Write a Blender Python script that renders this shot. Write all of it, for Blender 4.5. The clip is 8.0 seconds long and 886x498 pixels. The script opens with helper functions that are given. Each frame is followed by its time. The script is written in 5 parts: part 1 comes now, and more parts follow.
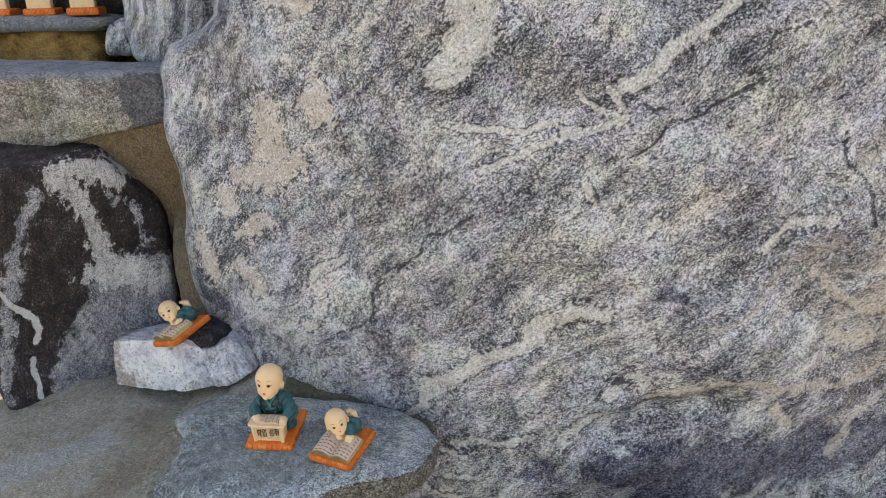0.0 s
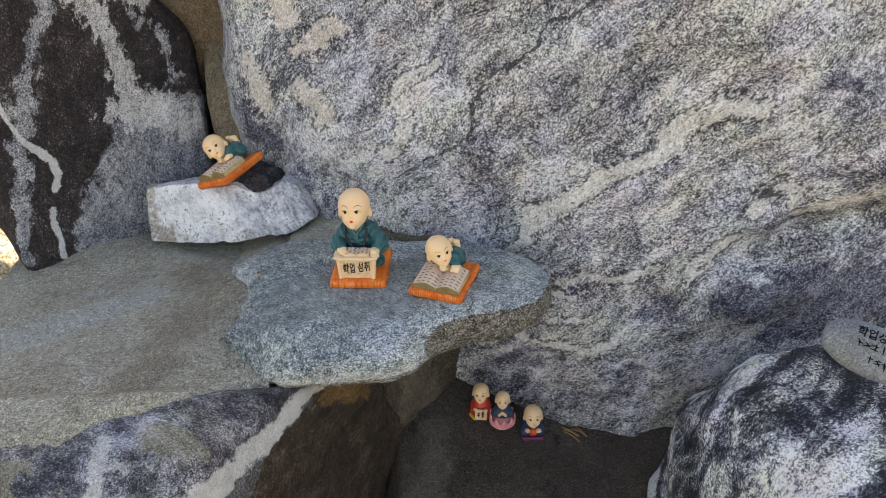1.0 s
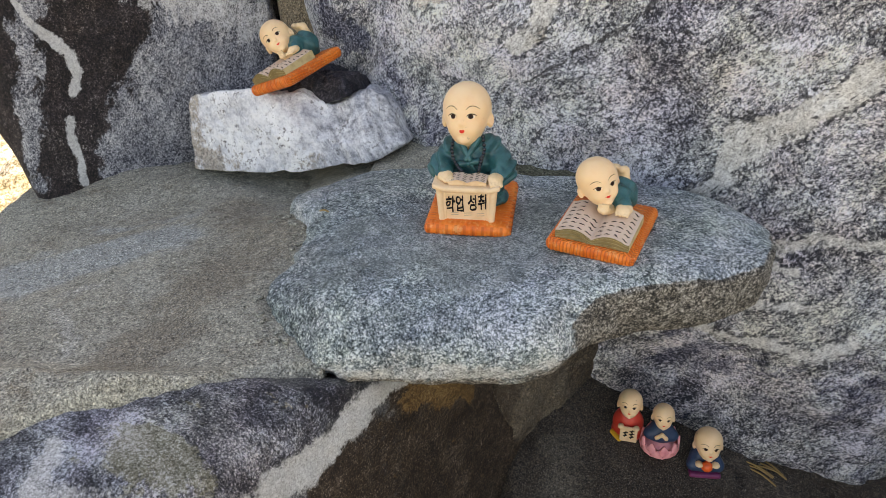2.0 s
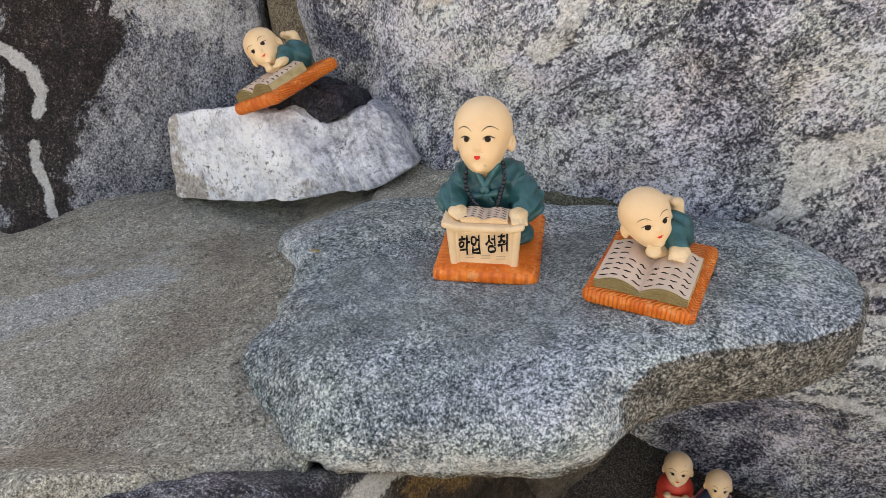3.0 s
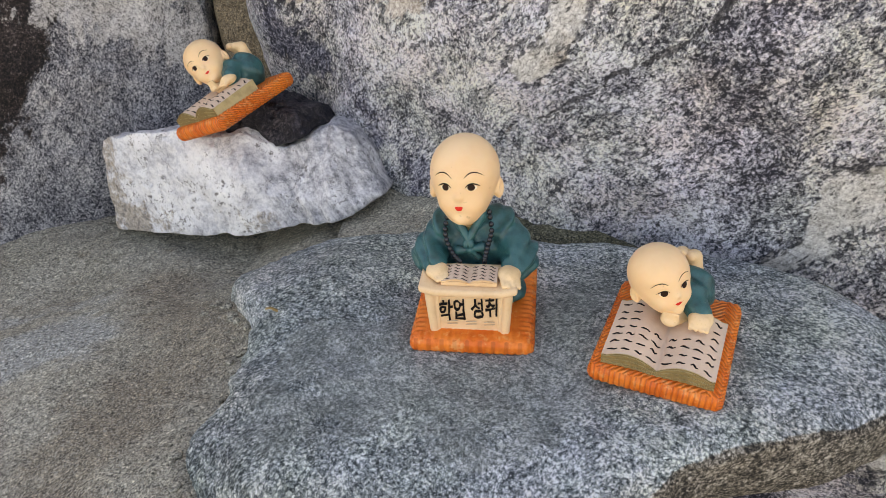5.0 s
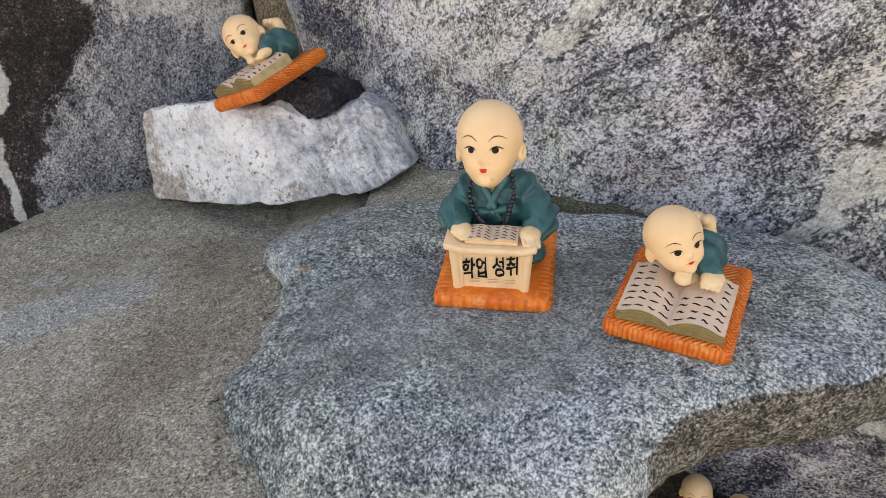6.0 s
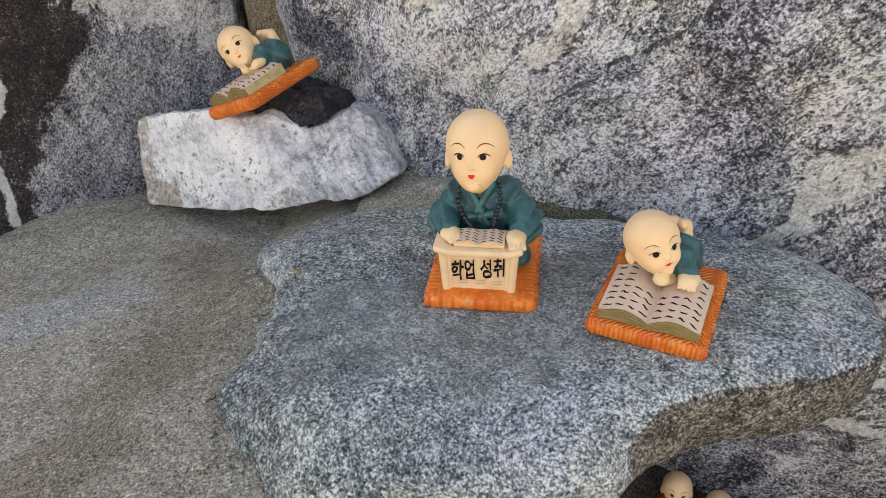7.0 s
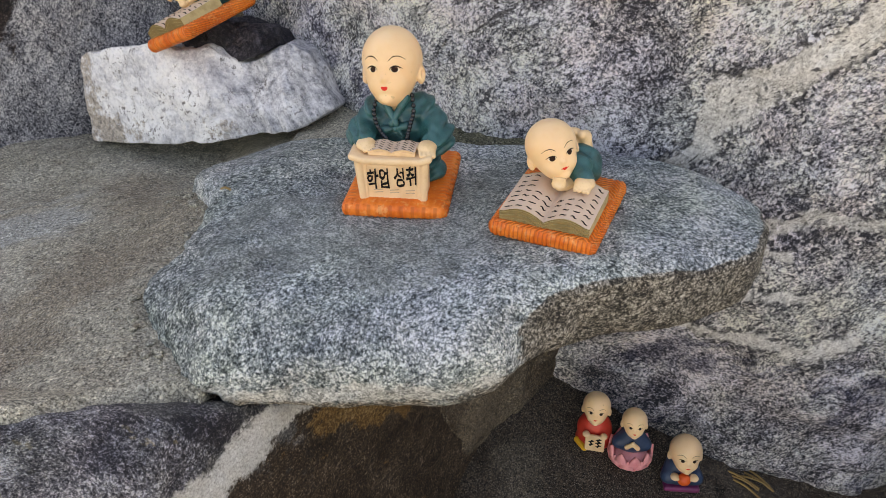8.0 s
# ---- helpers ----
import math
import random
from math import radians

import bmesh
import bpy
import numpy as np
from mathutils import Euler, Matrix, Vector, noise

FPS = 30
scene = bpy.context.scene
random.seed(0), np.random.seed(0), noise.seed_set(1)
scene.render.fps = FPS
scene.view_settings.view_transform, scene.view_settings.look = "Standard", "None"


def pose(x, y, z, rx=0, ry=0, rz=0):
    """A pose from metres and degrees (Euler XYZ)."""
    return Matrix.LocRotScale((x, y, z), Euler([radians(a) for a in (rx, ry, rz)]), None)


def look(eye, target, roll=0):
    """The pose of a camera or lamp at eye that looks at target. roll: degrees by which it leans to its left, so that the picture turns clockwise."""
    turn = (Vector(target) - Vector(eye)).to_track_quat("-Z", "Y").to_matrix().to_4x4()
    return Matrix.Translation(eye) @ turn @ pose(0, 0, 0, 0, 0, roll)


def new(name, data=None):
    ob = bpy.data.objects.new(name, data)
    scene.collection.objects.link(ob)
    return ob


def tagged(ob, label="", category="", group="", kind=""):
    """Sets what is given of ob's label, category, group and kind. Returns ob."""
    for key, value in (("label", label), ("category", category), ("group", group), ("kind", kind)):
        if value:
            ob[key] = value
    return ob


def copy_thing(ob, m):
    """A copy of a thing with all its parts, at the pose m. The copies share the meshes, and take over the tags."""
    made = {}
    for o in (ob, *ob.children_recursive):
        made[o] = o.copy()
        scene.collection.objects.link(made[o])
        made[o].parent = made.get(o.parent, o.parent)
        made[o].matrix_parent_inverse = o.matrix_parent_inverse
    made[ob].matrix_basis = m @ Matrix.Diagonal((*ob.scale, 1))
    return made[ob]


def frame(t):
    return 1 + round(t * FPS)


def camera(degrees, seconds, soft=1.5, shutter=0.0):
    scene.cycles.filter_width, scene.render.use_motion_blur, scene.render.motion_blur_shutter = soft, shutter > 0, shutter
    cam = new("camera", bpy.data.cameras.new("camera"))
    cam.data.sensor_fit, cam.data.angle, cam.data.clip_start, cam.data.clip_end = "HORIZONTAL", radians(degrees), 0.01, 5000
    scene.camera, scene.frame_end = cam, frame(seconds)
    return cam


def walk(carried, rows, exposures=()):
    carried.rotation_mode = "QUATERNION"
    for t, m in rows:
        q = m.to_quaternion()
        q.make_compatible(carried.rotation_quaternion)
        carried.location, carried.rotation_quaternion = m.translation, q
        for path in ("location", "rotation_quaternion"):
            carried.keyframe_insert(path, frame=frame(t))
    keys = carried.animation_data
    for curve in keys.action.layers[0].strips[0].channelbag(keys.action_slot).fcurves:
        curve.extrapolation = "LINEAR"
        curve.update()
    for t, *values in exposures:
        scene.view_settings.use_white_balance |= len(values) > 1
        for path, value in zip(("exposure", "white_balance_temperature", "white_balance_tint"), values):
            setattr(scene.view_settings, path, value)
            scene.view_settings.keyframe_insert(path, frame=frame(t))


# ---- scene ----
cam = camera(64.4, 8.0, 0.5)
PATH = [
    (0, 0.17562, -0.53062, 0.46227, 0.776, -26.321, -2.382),
    (0.5, 0.10781, -0.52427, 0.38161, -0.124, -27.940, -2.613),
    (0.8, 0.06586, -0.50946, 0.34796, -2.000, -29.883, -2.404),
    (1, 0.04547, -0.49141, 0.32218, -2.487, -31.200, -2.055),
    (1.2, 0.03559, -0.45916, 0.29170, -2.040, -31.275, -2.201),
    (1.5, 0.03491, -0.40208, 0.24667, 1.638, -33.200, -2.507),
    (2, 0.01785, -0.33553, 0.19506, 6.230, -32.133, -3.684),
    (2.2, 0.01442, -0.31911, 0.18488, 6.058, -30.950, -3.248),
    (3.3, 0.01230, -0.25270, 0.16978, 7.863, -31.713, -5.558),
    (3.5, 0.01106, -0.23959, 0.16457, 4.747, -32.445, -4.386),
    (4, 0.01809, -0.21554, 0.16481, 3.294, -34.857, -5.032),
    (4.5, 0.01115, -0.20649, 0.17972, 4.911, -33.798, -6.350),
    (4.7, 0.00770, -0.20875, 0.17893, 5.061, -33.585, -5.574),
    (5.8, 0.00873, -0.22687, 0.18160, 6.321, -33.416, -5.494),
    (6, 0.00753, -0.23214, 0.17555, 7.458, -33.641, -5.220),
    (6.5, 0.00936, -0.23714, 0.17240, 6.531, -33.678, -4.362),
    (7, 0.00726, -0.24332, 0.17988, 6.034, -32.982, -4.427),
    (7.5, 0.01530, -0.25517, 0.17462, 6.603, -33.193, -4.511),
    (7.8, 0.02969, -0.26578, 0.16818, 4.792, -33.579, -2.689),
    (8, 0.03525, -0.27423, 0.16024, 4.119, -34.126, -3.132),
]
walk(cam, [(t, pose(x, y, z, 90 + pitch, 0, yaw) @ pose(0, 0, 0, 0, 0, roll)) for t, x, y, z, yaw, pitch, roll in PATH],
     exposures=((0.0, 1.60, 9400, 17), (1.0, 1.72, 9500, 17), (1.5, 1.88, 9700, 17), (2.0, 1.86, 9900, 18), (3.5, 1.94, 10500, 21), (8.0, 1.91, 10700, 21)))

# ---- light ----
world = bpy.data.worlds.new("sky")
scene.world = world
world.use_nodes = True
wt = world.node_tree
sky = wt.nodes.new("ShaderNodeTexSky")
sky.sky_type, sky.sun_disc = "NISHITA", False
sky.sun_elevation, sky.sun_rotation = radians(46), radians(30)
wt.links.new(sky.outputs[0], wt.nodes["Background"].inputs[0])
wt.nodes["Background"].inputs[1].default_value = 0.15

sun_data = bpy.data.lights.new("sun", "SUN")
sun_data.energy, sun_data.angle, sun_data.color = 4.0, radians(0.5), (1.0, 0.95, 0.87)
sun = new("sun", sun_data)
sun.matrix_world = look((math.sin(radians(30)) * 3, math.cos(radians(30)) * 3, math.tan(radians(46)) * 3), (0, 0, 0))

# ---- numeric tools ----
RNG = np.random.RandomState(7)
PERM = np.concatenate([RNG.permutation(256)] * 3)
VALS = RNG.rand(256) * 2 - 1


def vnoise(p):
    """Smooth value noise in -1..1 at the rows of p."""
    i = np.floor(p).astype(int)
    f = p - i
    f = f * f * f * (f * (f * 6 - 15) + 10)
    i &= 255
    out = 0
    for a in (0, 1):
        for b in (0, 1):
            for c in (0, 1):
                w = np.abs(1 - a - f[:, 0]) * np.abs(1 - b - f[:, 1]) * np.abs(1 - c - f[:, 2])
                out = out + w * VALS[PERM[PERM[PERM[(i[:, 0] + a) & 255] + ((i[:, 1] + b) & 255)] + ((i[:, 2] + c) & 255)]]
    return out


def fbm(p, scale, octaves=4, gain=0.5, seed=0.0):
    out, amp = 0, 1.0
    for o in range(octaves):
        out = out + amp * vnoise(np.asarray(p) * scale * 2.03**o + 17.3 * o + seed)
        amp *= gain
    return out


def smooth(e0, e1, x):
    t = np.clip((x - e0) / (e1 - e0), 0, 1)
    return t * t * (3 - 2 * t)


def line_dist(a, b, pts):
    """Distance of the points (a, b) from an open line through pts."""
    best = np.full(np.shape(a), 9.0)
    for (x0, y0), (x1, y1) in zip(pts[:-1], pts[1:]):
        dx, dy = x1 - x0, y1 - y0
        t = np.clip(((a - x0) * dx + (b - y0) * dy) / (dx * dx + dy * dy), 0, 1)
        best = np.minimum(best, np.hypot(a - x0 - t * dx, b - y0 - t * dy))
    return best


def curve_through(pts, n, closed=False):
    """n points on a smooth line through pts."""
    p = np.array(pts, float)
    m = len(p)
    u = np.linspace(0, m if closed else m - 1, n, endpoint=not closed)
    i = np.minimum(np.floor(u).astype(int), m - 1 if closed else m - 2)
    t = (u - i)[:, None]

    def at(k):
        return p[k % m] if closed else p[np.clip(k, 0, m - 1)]

    a, b, c, d = at(i - 1), at(i), at(i + 1), at(i + 2)
    return 0.5 * (2 * b + (c - a) * t + (2 * a - 5 * b + 4 * c - d) * t**2 + (3 * b - a - 3 * c + d) * t**3)


def grid_faces(n, m, wrap=False):
    i, j = np.meshgrid(np.arange(n - 1), np.arange(m if wrap else m - 1), indexing="ij")
    k = (j + 1) % m
    return np.stack([i * m + j, i * m + k, (i + 1) * m + k, (i + 1) * m + j], -1).reshape(-1, 4)


def solid(name, verts, faces, mats, parent=None, attrs=None, mat_ids=None, flat=False, origin=None):
    """One mesh object from arrays; the origin lies at the base, or where told."""
    v = np.asarray(verts, float)
    o = np.array([v[:, 0].mean(), v[:, 1].mean(), v[:, 2].min()]) if origin is None else np.array(origin, float)
    me = bpy.data.meshes.new(name)
    me.from_pydata((v - o).tolist(), [], [list(f) for f in faces] if isinstance(faces, list) else np.asarray(faces).tolist())
    for m in mats if isinstance(mats, (list, tuple)) else [mats]:
        me.materials.append(m)
    if mat_ids is not None:
        me.polygons.foreach_set("material_index", np.asarray(mat_ids, np.int32))
    me.polygons.foreach_set("use_smooth", np.full(len(me.polygons), not flat))
    for key, values in (attrs or {}).items():
        me.attributes.new(key, "FLOAT", "POINT").data.foreach_set("value", np.asarray(values, np.float32))
    me.validate()
    me.update()
    ob = new(name, me)
    ob.location = o
    if parent:
        ob.parent = parent
    return ob


def cube_sphere(n):
    """Directions and faces of a sphere made of six n x n grids, welded."""
    u = np.tan(np.linspace(-1, 1, n) * math.pi / 4)
    a, b = [g.ravel() for g in np.meshgrid(u, u, indexing="ij")]
    one = np.ones_like(a)
    sides = [(one, a, b), (-one, b, a), (b, one, a), (a, -one, b), (a, b, one), (b, a, -one)]
    v = np.concatenate([np.stack(s, -1) for s in sides])
    f = np.concatenate([grid_faces(n, n) + k * n * n for k in range(6)])
    key = np.round(v, 5)
    _, first, back = np.unique(key, axis=0, return_index=True, return_inverse=True)
    v = v[first]
    return v / np.linalg.norm(v, axis=1, keepdims=True), back.reshape(-1)[f]


def rock_shape(centre, planes, k=9.0, n=60, rough=0.004, lumps=9.0, seed=0.0, fine=0.0008):
    """A boulder: faces given by a normal and a point that each passes, edges rounded (the larger k the sharper), with uneven skin."""
    d, f = cube_sphere(n)
    c = np.array(centre, float)
    total = 0
    for normal, point in planes:
        nn = np.array(normal, float) / np.linalg.norm(normal)
        reach = nn @ (np.array(point, float) - c)
        total = total + np.maximum(d @ nn / reach, 0) ** k
    v = c + d * (total ** (-1 / k))[:, None]
    v = v + d * (rough * fbm(v, lumps, 4, 0.5, seed) + fine * fbm(v, 90, 3, 0.6, seed))[:, None]
    return v, f


def nets(f, lo, hi, h):
    """The skin of the solid f < 0 inside a box, as quads."""
    axes = [np.arange(a, b + h, h) for a, b in zip(lo, hi)]
    g = np.meshgrid(*axes, indexing="ij")
    v = f(np.stack(g, -1))
    s = v < 0
    shape = np.array(v.shape) - 1
    total, count = np.zeros((*shape, 3)), np.zeros(shape)
    for a in range(3):
        b, c = (a + 1) % 3, (a + 2) % 3
        lo_i, hi_i = [slice(None)] * 3, [slice(None)] * 3
        lo_i[a], hi_i[a] = slice(0, -1), slice(1, None)
        v0, v1 = v[tuple(lo_i)], v[tuple(hi_i)]
        cross = (v0 < 0) != (v1 < 0)
        t = np.where(cross, v0 / np.where(cross, v0 - v1, 1), 0)
        pos = np.stack([x[tuple(lo_i)] for x in g], -1)
        pos[..., a] += t * h
        for db in (0, 1):
            for dc in (0, 1):
                sl = [slice(None)] * 3
                sl[b] = slice(db, db + shape[b])
                sl[c] = slice(dc, dc + shape[c])
                m = cross[tuple(sl)]
                total += pos[tuple(sl)] * m[..., None]
                count += m
    used = count > 0
    index = np.full(shape, -1)
    index[used] = np.arange(used.sum())
    verts = total[used] / count[used][:, None]
    faces = []
    for a in range(3):
        b, c = (a + 1) % 3, (a + 2) % 3
        lo_i, hi_i = [slice(None)] * 3, [slice(None)] * 3
        lo_i[a], hi_i[a] = slice(0, -1), slice(1, None)
        s0, s1 = s[tuple(lo_i)], s[tuple(hi_i)]
        for inside, flip in ((s0 & ~s1, False), (~s0 & s1, True)):
            at = np.argwhere(inside)
            at = at[(at[:, b] > 0) & (at[:, c] > 0) & (at[:, b] < shape[b]) & (at[:, c] < shape[c])]
            quad = []
            for db, dc in ((-1, -1), (0, -1), (0, 0), (-1, 0)):
                w = at.copy()
                w[:, b] += db
                w[:, c] += dc
                quad.append(index[w[:, 0], w[:, 1], w[:, 2]])
            quad = np.stack(quad, -1)
            faces.append(quad[:, ::-1] if flip else quad)
    return verts, np.concatenate(faces)


def ball(p, c, r):
    q = (p - np.array(c)) / np.array(r)
    k0 = np.linalg.norm(q, axis=-1)
    k1 = np.linalg.norm(q / np.array(r), axis=-1)
    return k0 * (k0 - 1) / np.maximum(k1, 1e-6)


def limb(p, a, b, ra, rb):
    a, b = np.array(a, float), np.array(b, float)
    t = np.clip(((p - a) @ (b - a)) / ((b - a) @ (b - a)), 0, 1)
    return np.linalg.norm(p - a - t[..., None] * (b - a), axis=-1) - (ra + t * (rb - ra))


def box(p, c, half, r):
    q = np.abs(p - np.array(c)) - (np.array(half) - r)
    return np.linalg.norm(np.maximum(q, 0), axis=-1) + np.minimum(q.max(-1), 0) - r


def join(a, b, k):
    h = np.clip(0.5 + 0.5 * (b - a) / k, 0, 1)
    return b * (1 - h) + a * h - k * h * (1 - h)


def onto(f, pts, way, lift=0.012):
    """Slides points along way until they meet the solid f, and stops just short of it."""
    p, w = np.array(pts, float), np.array(way, float) / np.linalg.norm(way)
    for _ in range(40):
        p = p + (f(p) * 0.8)[:, None] * w
    return p - lift * w

# ---- materials ----
class Nodes:
    """Short hand for building a material's nodes."""

    def __init__(self, name):
        self.mat = bpy.data.materials.new(name)
        self.mat.use_nodes = True
        self.tree = self.mat.node_tree
        self.bsdf = self.tree.nodes["Principled BSDF"]
        self.pos = self.tree.nodes.new("ShaderNodeTexCoord").outputs["Object"]

    def add(self, kind, ins=()):
        n = self.tree.nodes.new(kind)
        for k, v in dict(ins).items():
            self.put(n.inputs[k], v)
        return n

    def put(self, socket, v):
        if isinstance(v, bpy.types.NodeSocket):
            self.tree.links.new(v, socket)
        elif isinstance(v, tuple) and len(v) == 3 and socket.type == "RGBA":
            socket.default_value = (*v, 1)
        else:
            socket.default_value = v

    def mapped(self, scale=(1, 1, 1), turn=(0, 0, 0), source=None):
        n = self.add("ShaderNodeMapping", {"Vector": source or self.pos, "Rotation": tuple(radians(a) for a in turn)})
        return self.vector("MULTIPLY", n.outputs[0], scale)

    def noise(self, scale, detail=3.0, rough=0.55, source=None, warp=0.0):
        n = self.add("ShaderNodeTexNoise", {"Vector": source or self.pos, "Scale": scale, "Detail": detail, "Roughness": rough, "Distortion": warp})
        return n.outputs["Fac"]

    def cells(self, scale, source=None, feature="F1"):
        n = self.add("ShaderNodeTexVoronoi", {"Vector": source or self.pos, "Scale": scale})
        n.feature = feature
        return n

    def maths(self, op, a, b=0.0, c=0.0, clamp=False):
        n = self.add("ShaderNodeMath", {0: a, 1: b, 2: c})
        n.operation, n.use_clamp = op, clamp
        return n.outputs[0]

    def step(self, x, lo, hi):
        n = self.add("ShaderNodeMapRange", {"Value": x, "From Min": lo, "From Max": hi})
        n.interpolation_type = "SMOOTHSTEP"
        return n.outputs[0]

    def even(self, x, lo, hi):
        return self.add("ShaderNodeMapRange", {"Value": x, "From Min": lo, "From Max": hi}).outputs[0]

    def ramp(self, x, stops):
        n = self.add("ShaderNodeValToRGB", {"Fac": x})
        e = n.color_ramp.elements
        while len(e) < len(stops):
            e.new(0.5)
        for k, (at, col) in zip(e, stops):
            k.position, k.color = at, (*col, 1)
        return n.outputs[0]

    def mix(self, fac, a, b, kind="MIX"):
        n = self.add("ShaderNodeMix")
        n.data_type, n.blend_type = "RGBA", kind
        for key, v in ((0, fac), (6, a), (7, b)):
            self.put(n.inputs[key], v)
        return n.outputs[2]

    def attr(self, name):
        n = self.add("ShaderNodeAttribute")
        n.attribute_name = name
        return n.outputs["Fac"]

    def warped(self, source, scale, amount):
        n = self.add("ShaderNodeTexNoise", {"Vector": source, "Scale": scale, "Detail": 2.0})
        off = self.vector("SUBTRACT", n.outputs["Color"], (0.5, 0.5, 0.5))
        off = self.vector("MULTIPLY", off, (amount, amount, amount))
        return self.vector("ADD", source, off)

    def vector(self, op, a, b):
        n = self.add("ShaderNodeVectorMath", {0: a, 1: b})
        n.operation = op
        return n.outputs[0]

    def done(self, colour, rough=0.8, height=None, depth=0.001, strength=0.6, spec=0.3):
        self.put(self.bsdf.inputs["Base Color"], colour)
        self.put(self.bsdf.inputs["Roughness"], rough)
        self.put(self.bsdf.inputs["Specular IOR Level"], spec)
        if height is not None:
            b = self.add("ShaderNodeBump", {"Height": height, "Distance": depth, "Strength": strength})
            self.put(self.bsdf.inputs["Normal"], b.outputs[0])
        return self.mat


def crystals(name, stops, turn=(0, 38, 0), stretch=(0.45, 1, 1), size=0.0011, band=60, swirl=0.05, attrs=(), share=(0.52, 0.34, 0.85, 0.45), tints=0.8, relief=0.0012, rough=0.72, seams=0.5, shift=0.0, rims=(), grit=1.7, gain=1.25):
    """Coarse crystalline rock: single grains of random tone, drawn out along a wavy banding that makes them darker or lighter.
    stops: tones from dark to light. share: weight of fine grains, coarse grains, bands and clouds. attrs: rows of (attribute, noise scale, noise share, blend, colours)."""
    m = Nodes(name)
    w = m.warped(m.warped(m.pos, 6, swirl), 38, 0.010)
    flow = m.mapped(stretch, turn, w)
    ragged = m.warped(m.warped(m.warped(m.pos, 9, 0.02), 0.62 / size, 1.1 * size), 2.1 / size, 0.75 * size)
    grains = m.mapped(tuple(0.82 + 0.18 * k for k in stretch), turn, ragged)
    c1 = m.add("ShaderNodeSeparateColor", {"Color": m.cells(1 / size, grains).outputs["Color"]}).outputs
    c2 = m.add("ShaderNodeSeparateColor", {"Color": m.cells(0.42 / size, m.vector("ADD", grains, (3.7, 1.9, 5.3))).outputs["Color"]}).outputs
    fine = m.noise(1.9 / size, 3, 0.65, grains)
    pepper = m.noise(0.62 / size, 5, 0.78, m.vector("ADD", grains, (1.1, 6.3, 2.7)))
    bands = m.noise(band, 5, 0.66, flow)
    cloud = m.noise(13, 4, 0.6, w)
    k1, k2 = 0.62 * share[0], 0.55 * share[1]
    even = m.maths("MULTIPLY_ADD", c1[0], k1, m.maths("MULTIPLY_ADD", c2[0], k2, m.maths("MULTIPLY_ADD", pepper, grit, m.maths("MULTIPLY_ADD", fine, 0.7, 0.5 - 0.5 * k1 - 0.5 * k2 - 0.35 - 0.5 * grit))))
    tone = m.maths("MULTIPLY_ADD", m.maths("SUBTRACT", bands, 0.5), share[2], m.maths("MULTIPLY_ADD", m.maths("SUBTRACT", cloud, 0.5), share[3], even))
    tone = m.maths("MULTIPLY_ADD", m.maths("SUBTRACT", tone, 0.5), gain, 0.5 + shift)
    col = m.ramp(tone, stops)
    # hue wanders from blue over violet to olive, slowly over the face and from grain to grain
    for k, (scale, cool, warm) in enumerate(((17, (0.93, 0.98, 1.10), (1.07, 1.01, 0.90)), (26, (1.04, 0.965, 1.035), (0.965, 1.025, 0.93)))):
        n = m.noise(scale, 4, 0.62, m.vector("ADD", w, (4.1 * k + 1.3, 2.2, 7.9)))
        n = m.maths("MULTIPLY_ADD", m.maths("SUBTRACT", c1[1 + k], 0.5), 0.16, n)
        col = m.mix(m.maths("MULTIPLY", m.step(n, 0.50, 0.64), tints), col, cool, "MULTIPLY")
        col = m.mix(m.maths("MULTIPLY", m.step(n, 0.50, 0.36), tints), col, warm, "MULTIPLY")
    # thin broken dark seams along the banding
    seam = m.maths("ABSOLUTE", m.maths("SUBTRACT", m.noise(34, 4, 0.6, flow), 0.5))
    thin = m.maths("MULTIPLY", m.step(seam, 0.016, 0.004), m.step(m.maths("MULTIPLY_ADD", c2[1], 0.22, m.noise(40, 3, 0.6)), 0.60, 0.72))
    col = m.mix(m.maths("MULTIPLY", thin, seams), col, stops[0][1])
    shade = m.maths("MULTIPLY_ADD", m.maths("SUBTRACT", even, 0.5), 0.48, m.maths("MULTIPLY_ADD", m.maths("SUBTRACT", bands, 0.5), 0.35, 0.5))
    for key, scale, part_noise, blend, cols in attrs:
        n = m.noise(scale, 5, 0.68, flow)
        at = m.attr(key)
        field = m.maths("MULTIPLY_ADD", m.maths("SUBTRACT", c2[2], 0.5), 0.14, m.maths("MULTIPLY_ADD", m.maths("SUBTRACT", n, 0.5), part_noise * 1.5, at))
        if key in rims:
            rim = m.maths("MULTIPLY", m.step(field, 0.10, 0.36), m.step(c2[0], 0.62, 0.50))
            col = m.mix(m.maths("MULTIPLY", rim, 0.75), col, stops[0][1])
        col = m.mix(m.maths("MULTIPLY", m.step(field, 0.38, 0.60), blend), col, m.ramp(shade, cols))
    h = m.maths("MULTIPLY_ADD", bands, 0.8, m.maths("MULTIPLY_ADD", pepper, 0.5, m.maths("MULTIPLY_ADD", c2[0], 0.30, m.maths("MULTIPLY", fine, 0.3))))
    return m.done(col, rough, h, relief, 0.9)


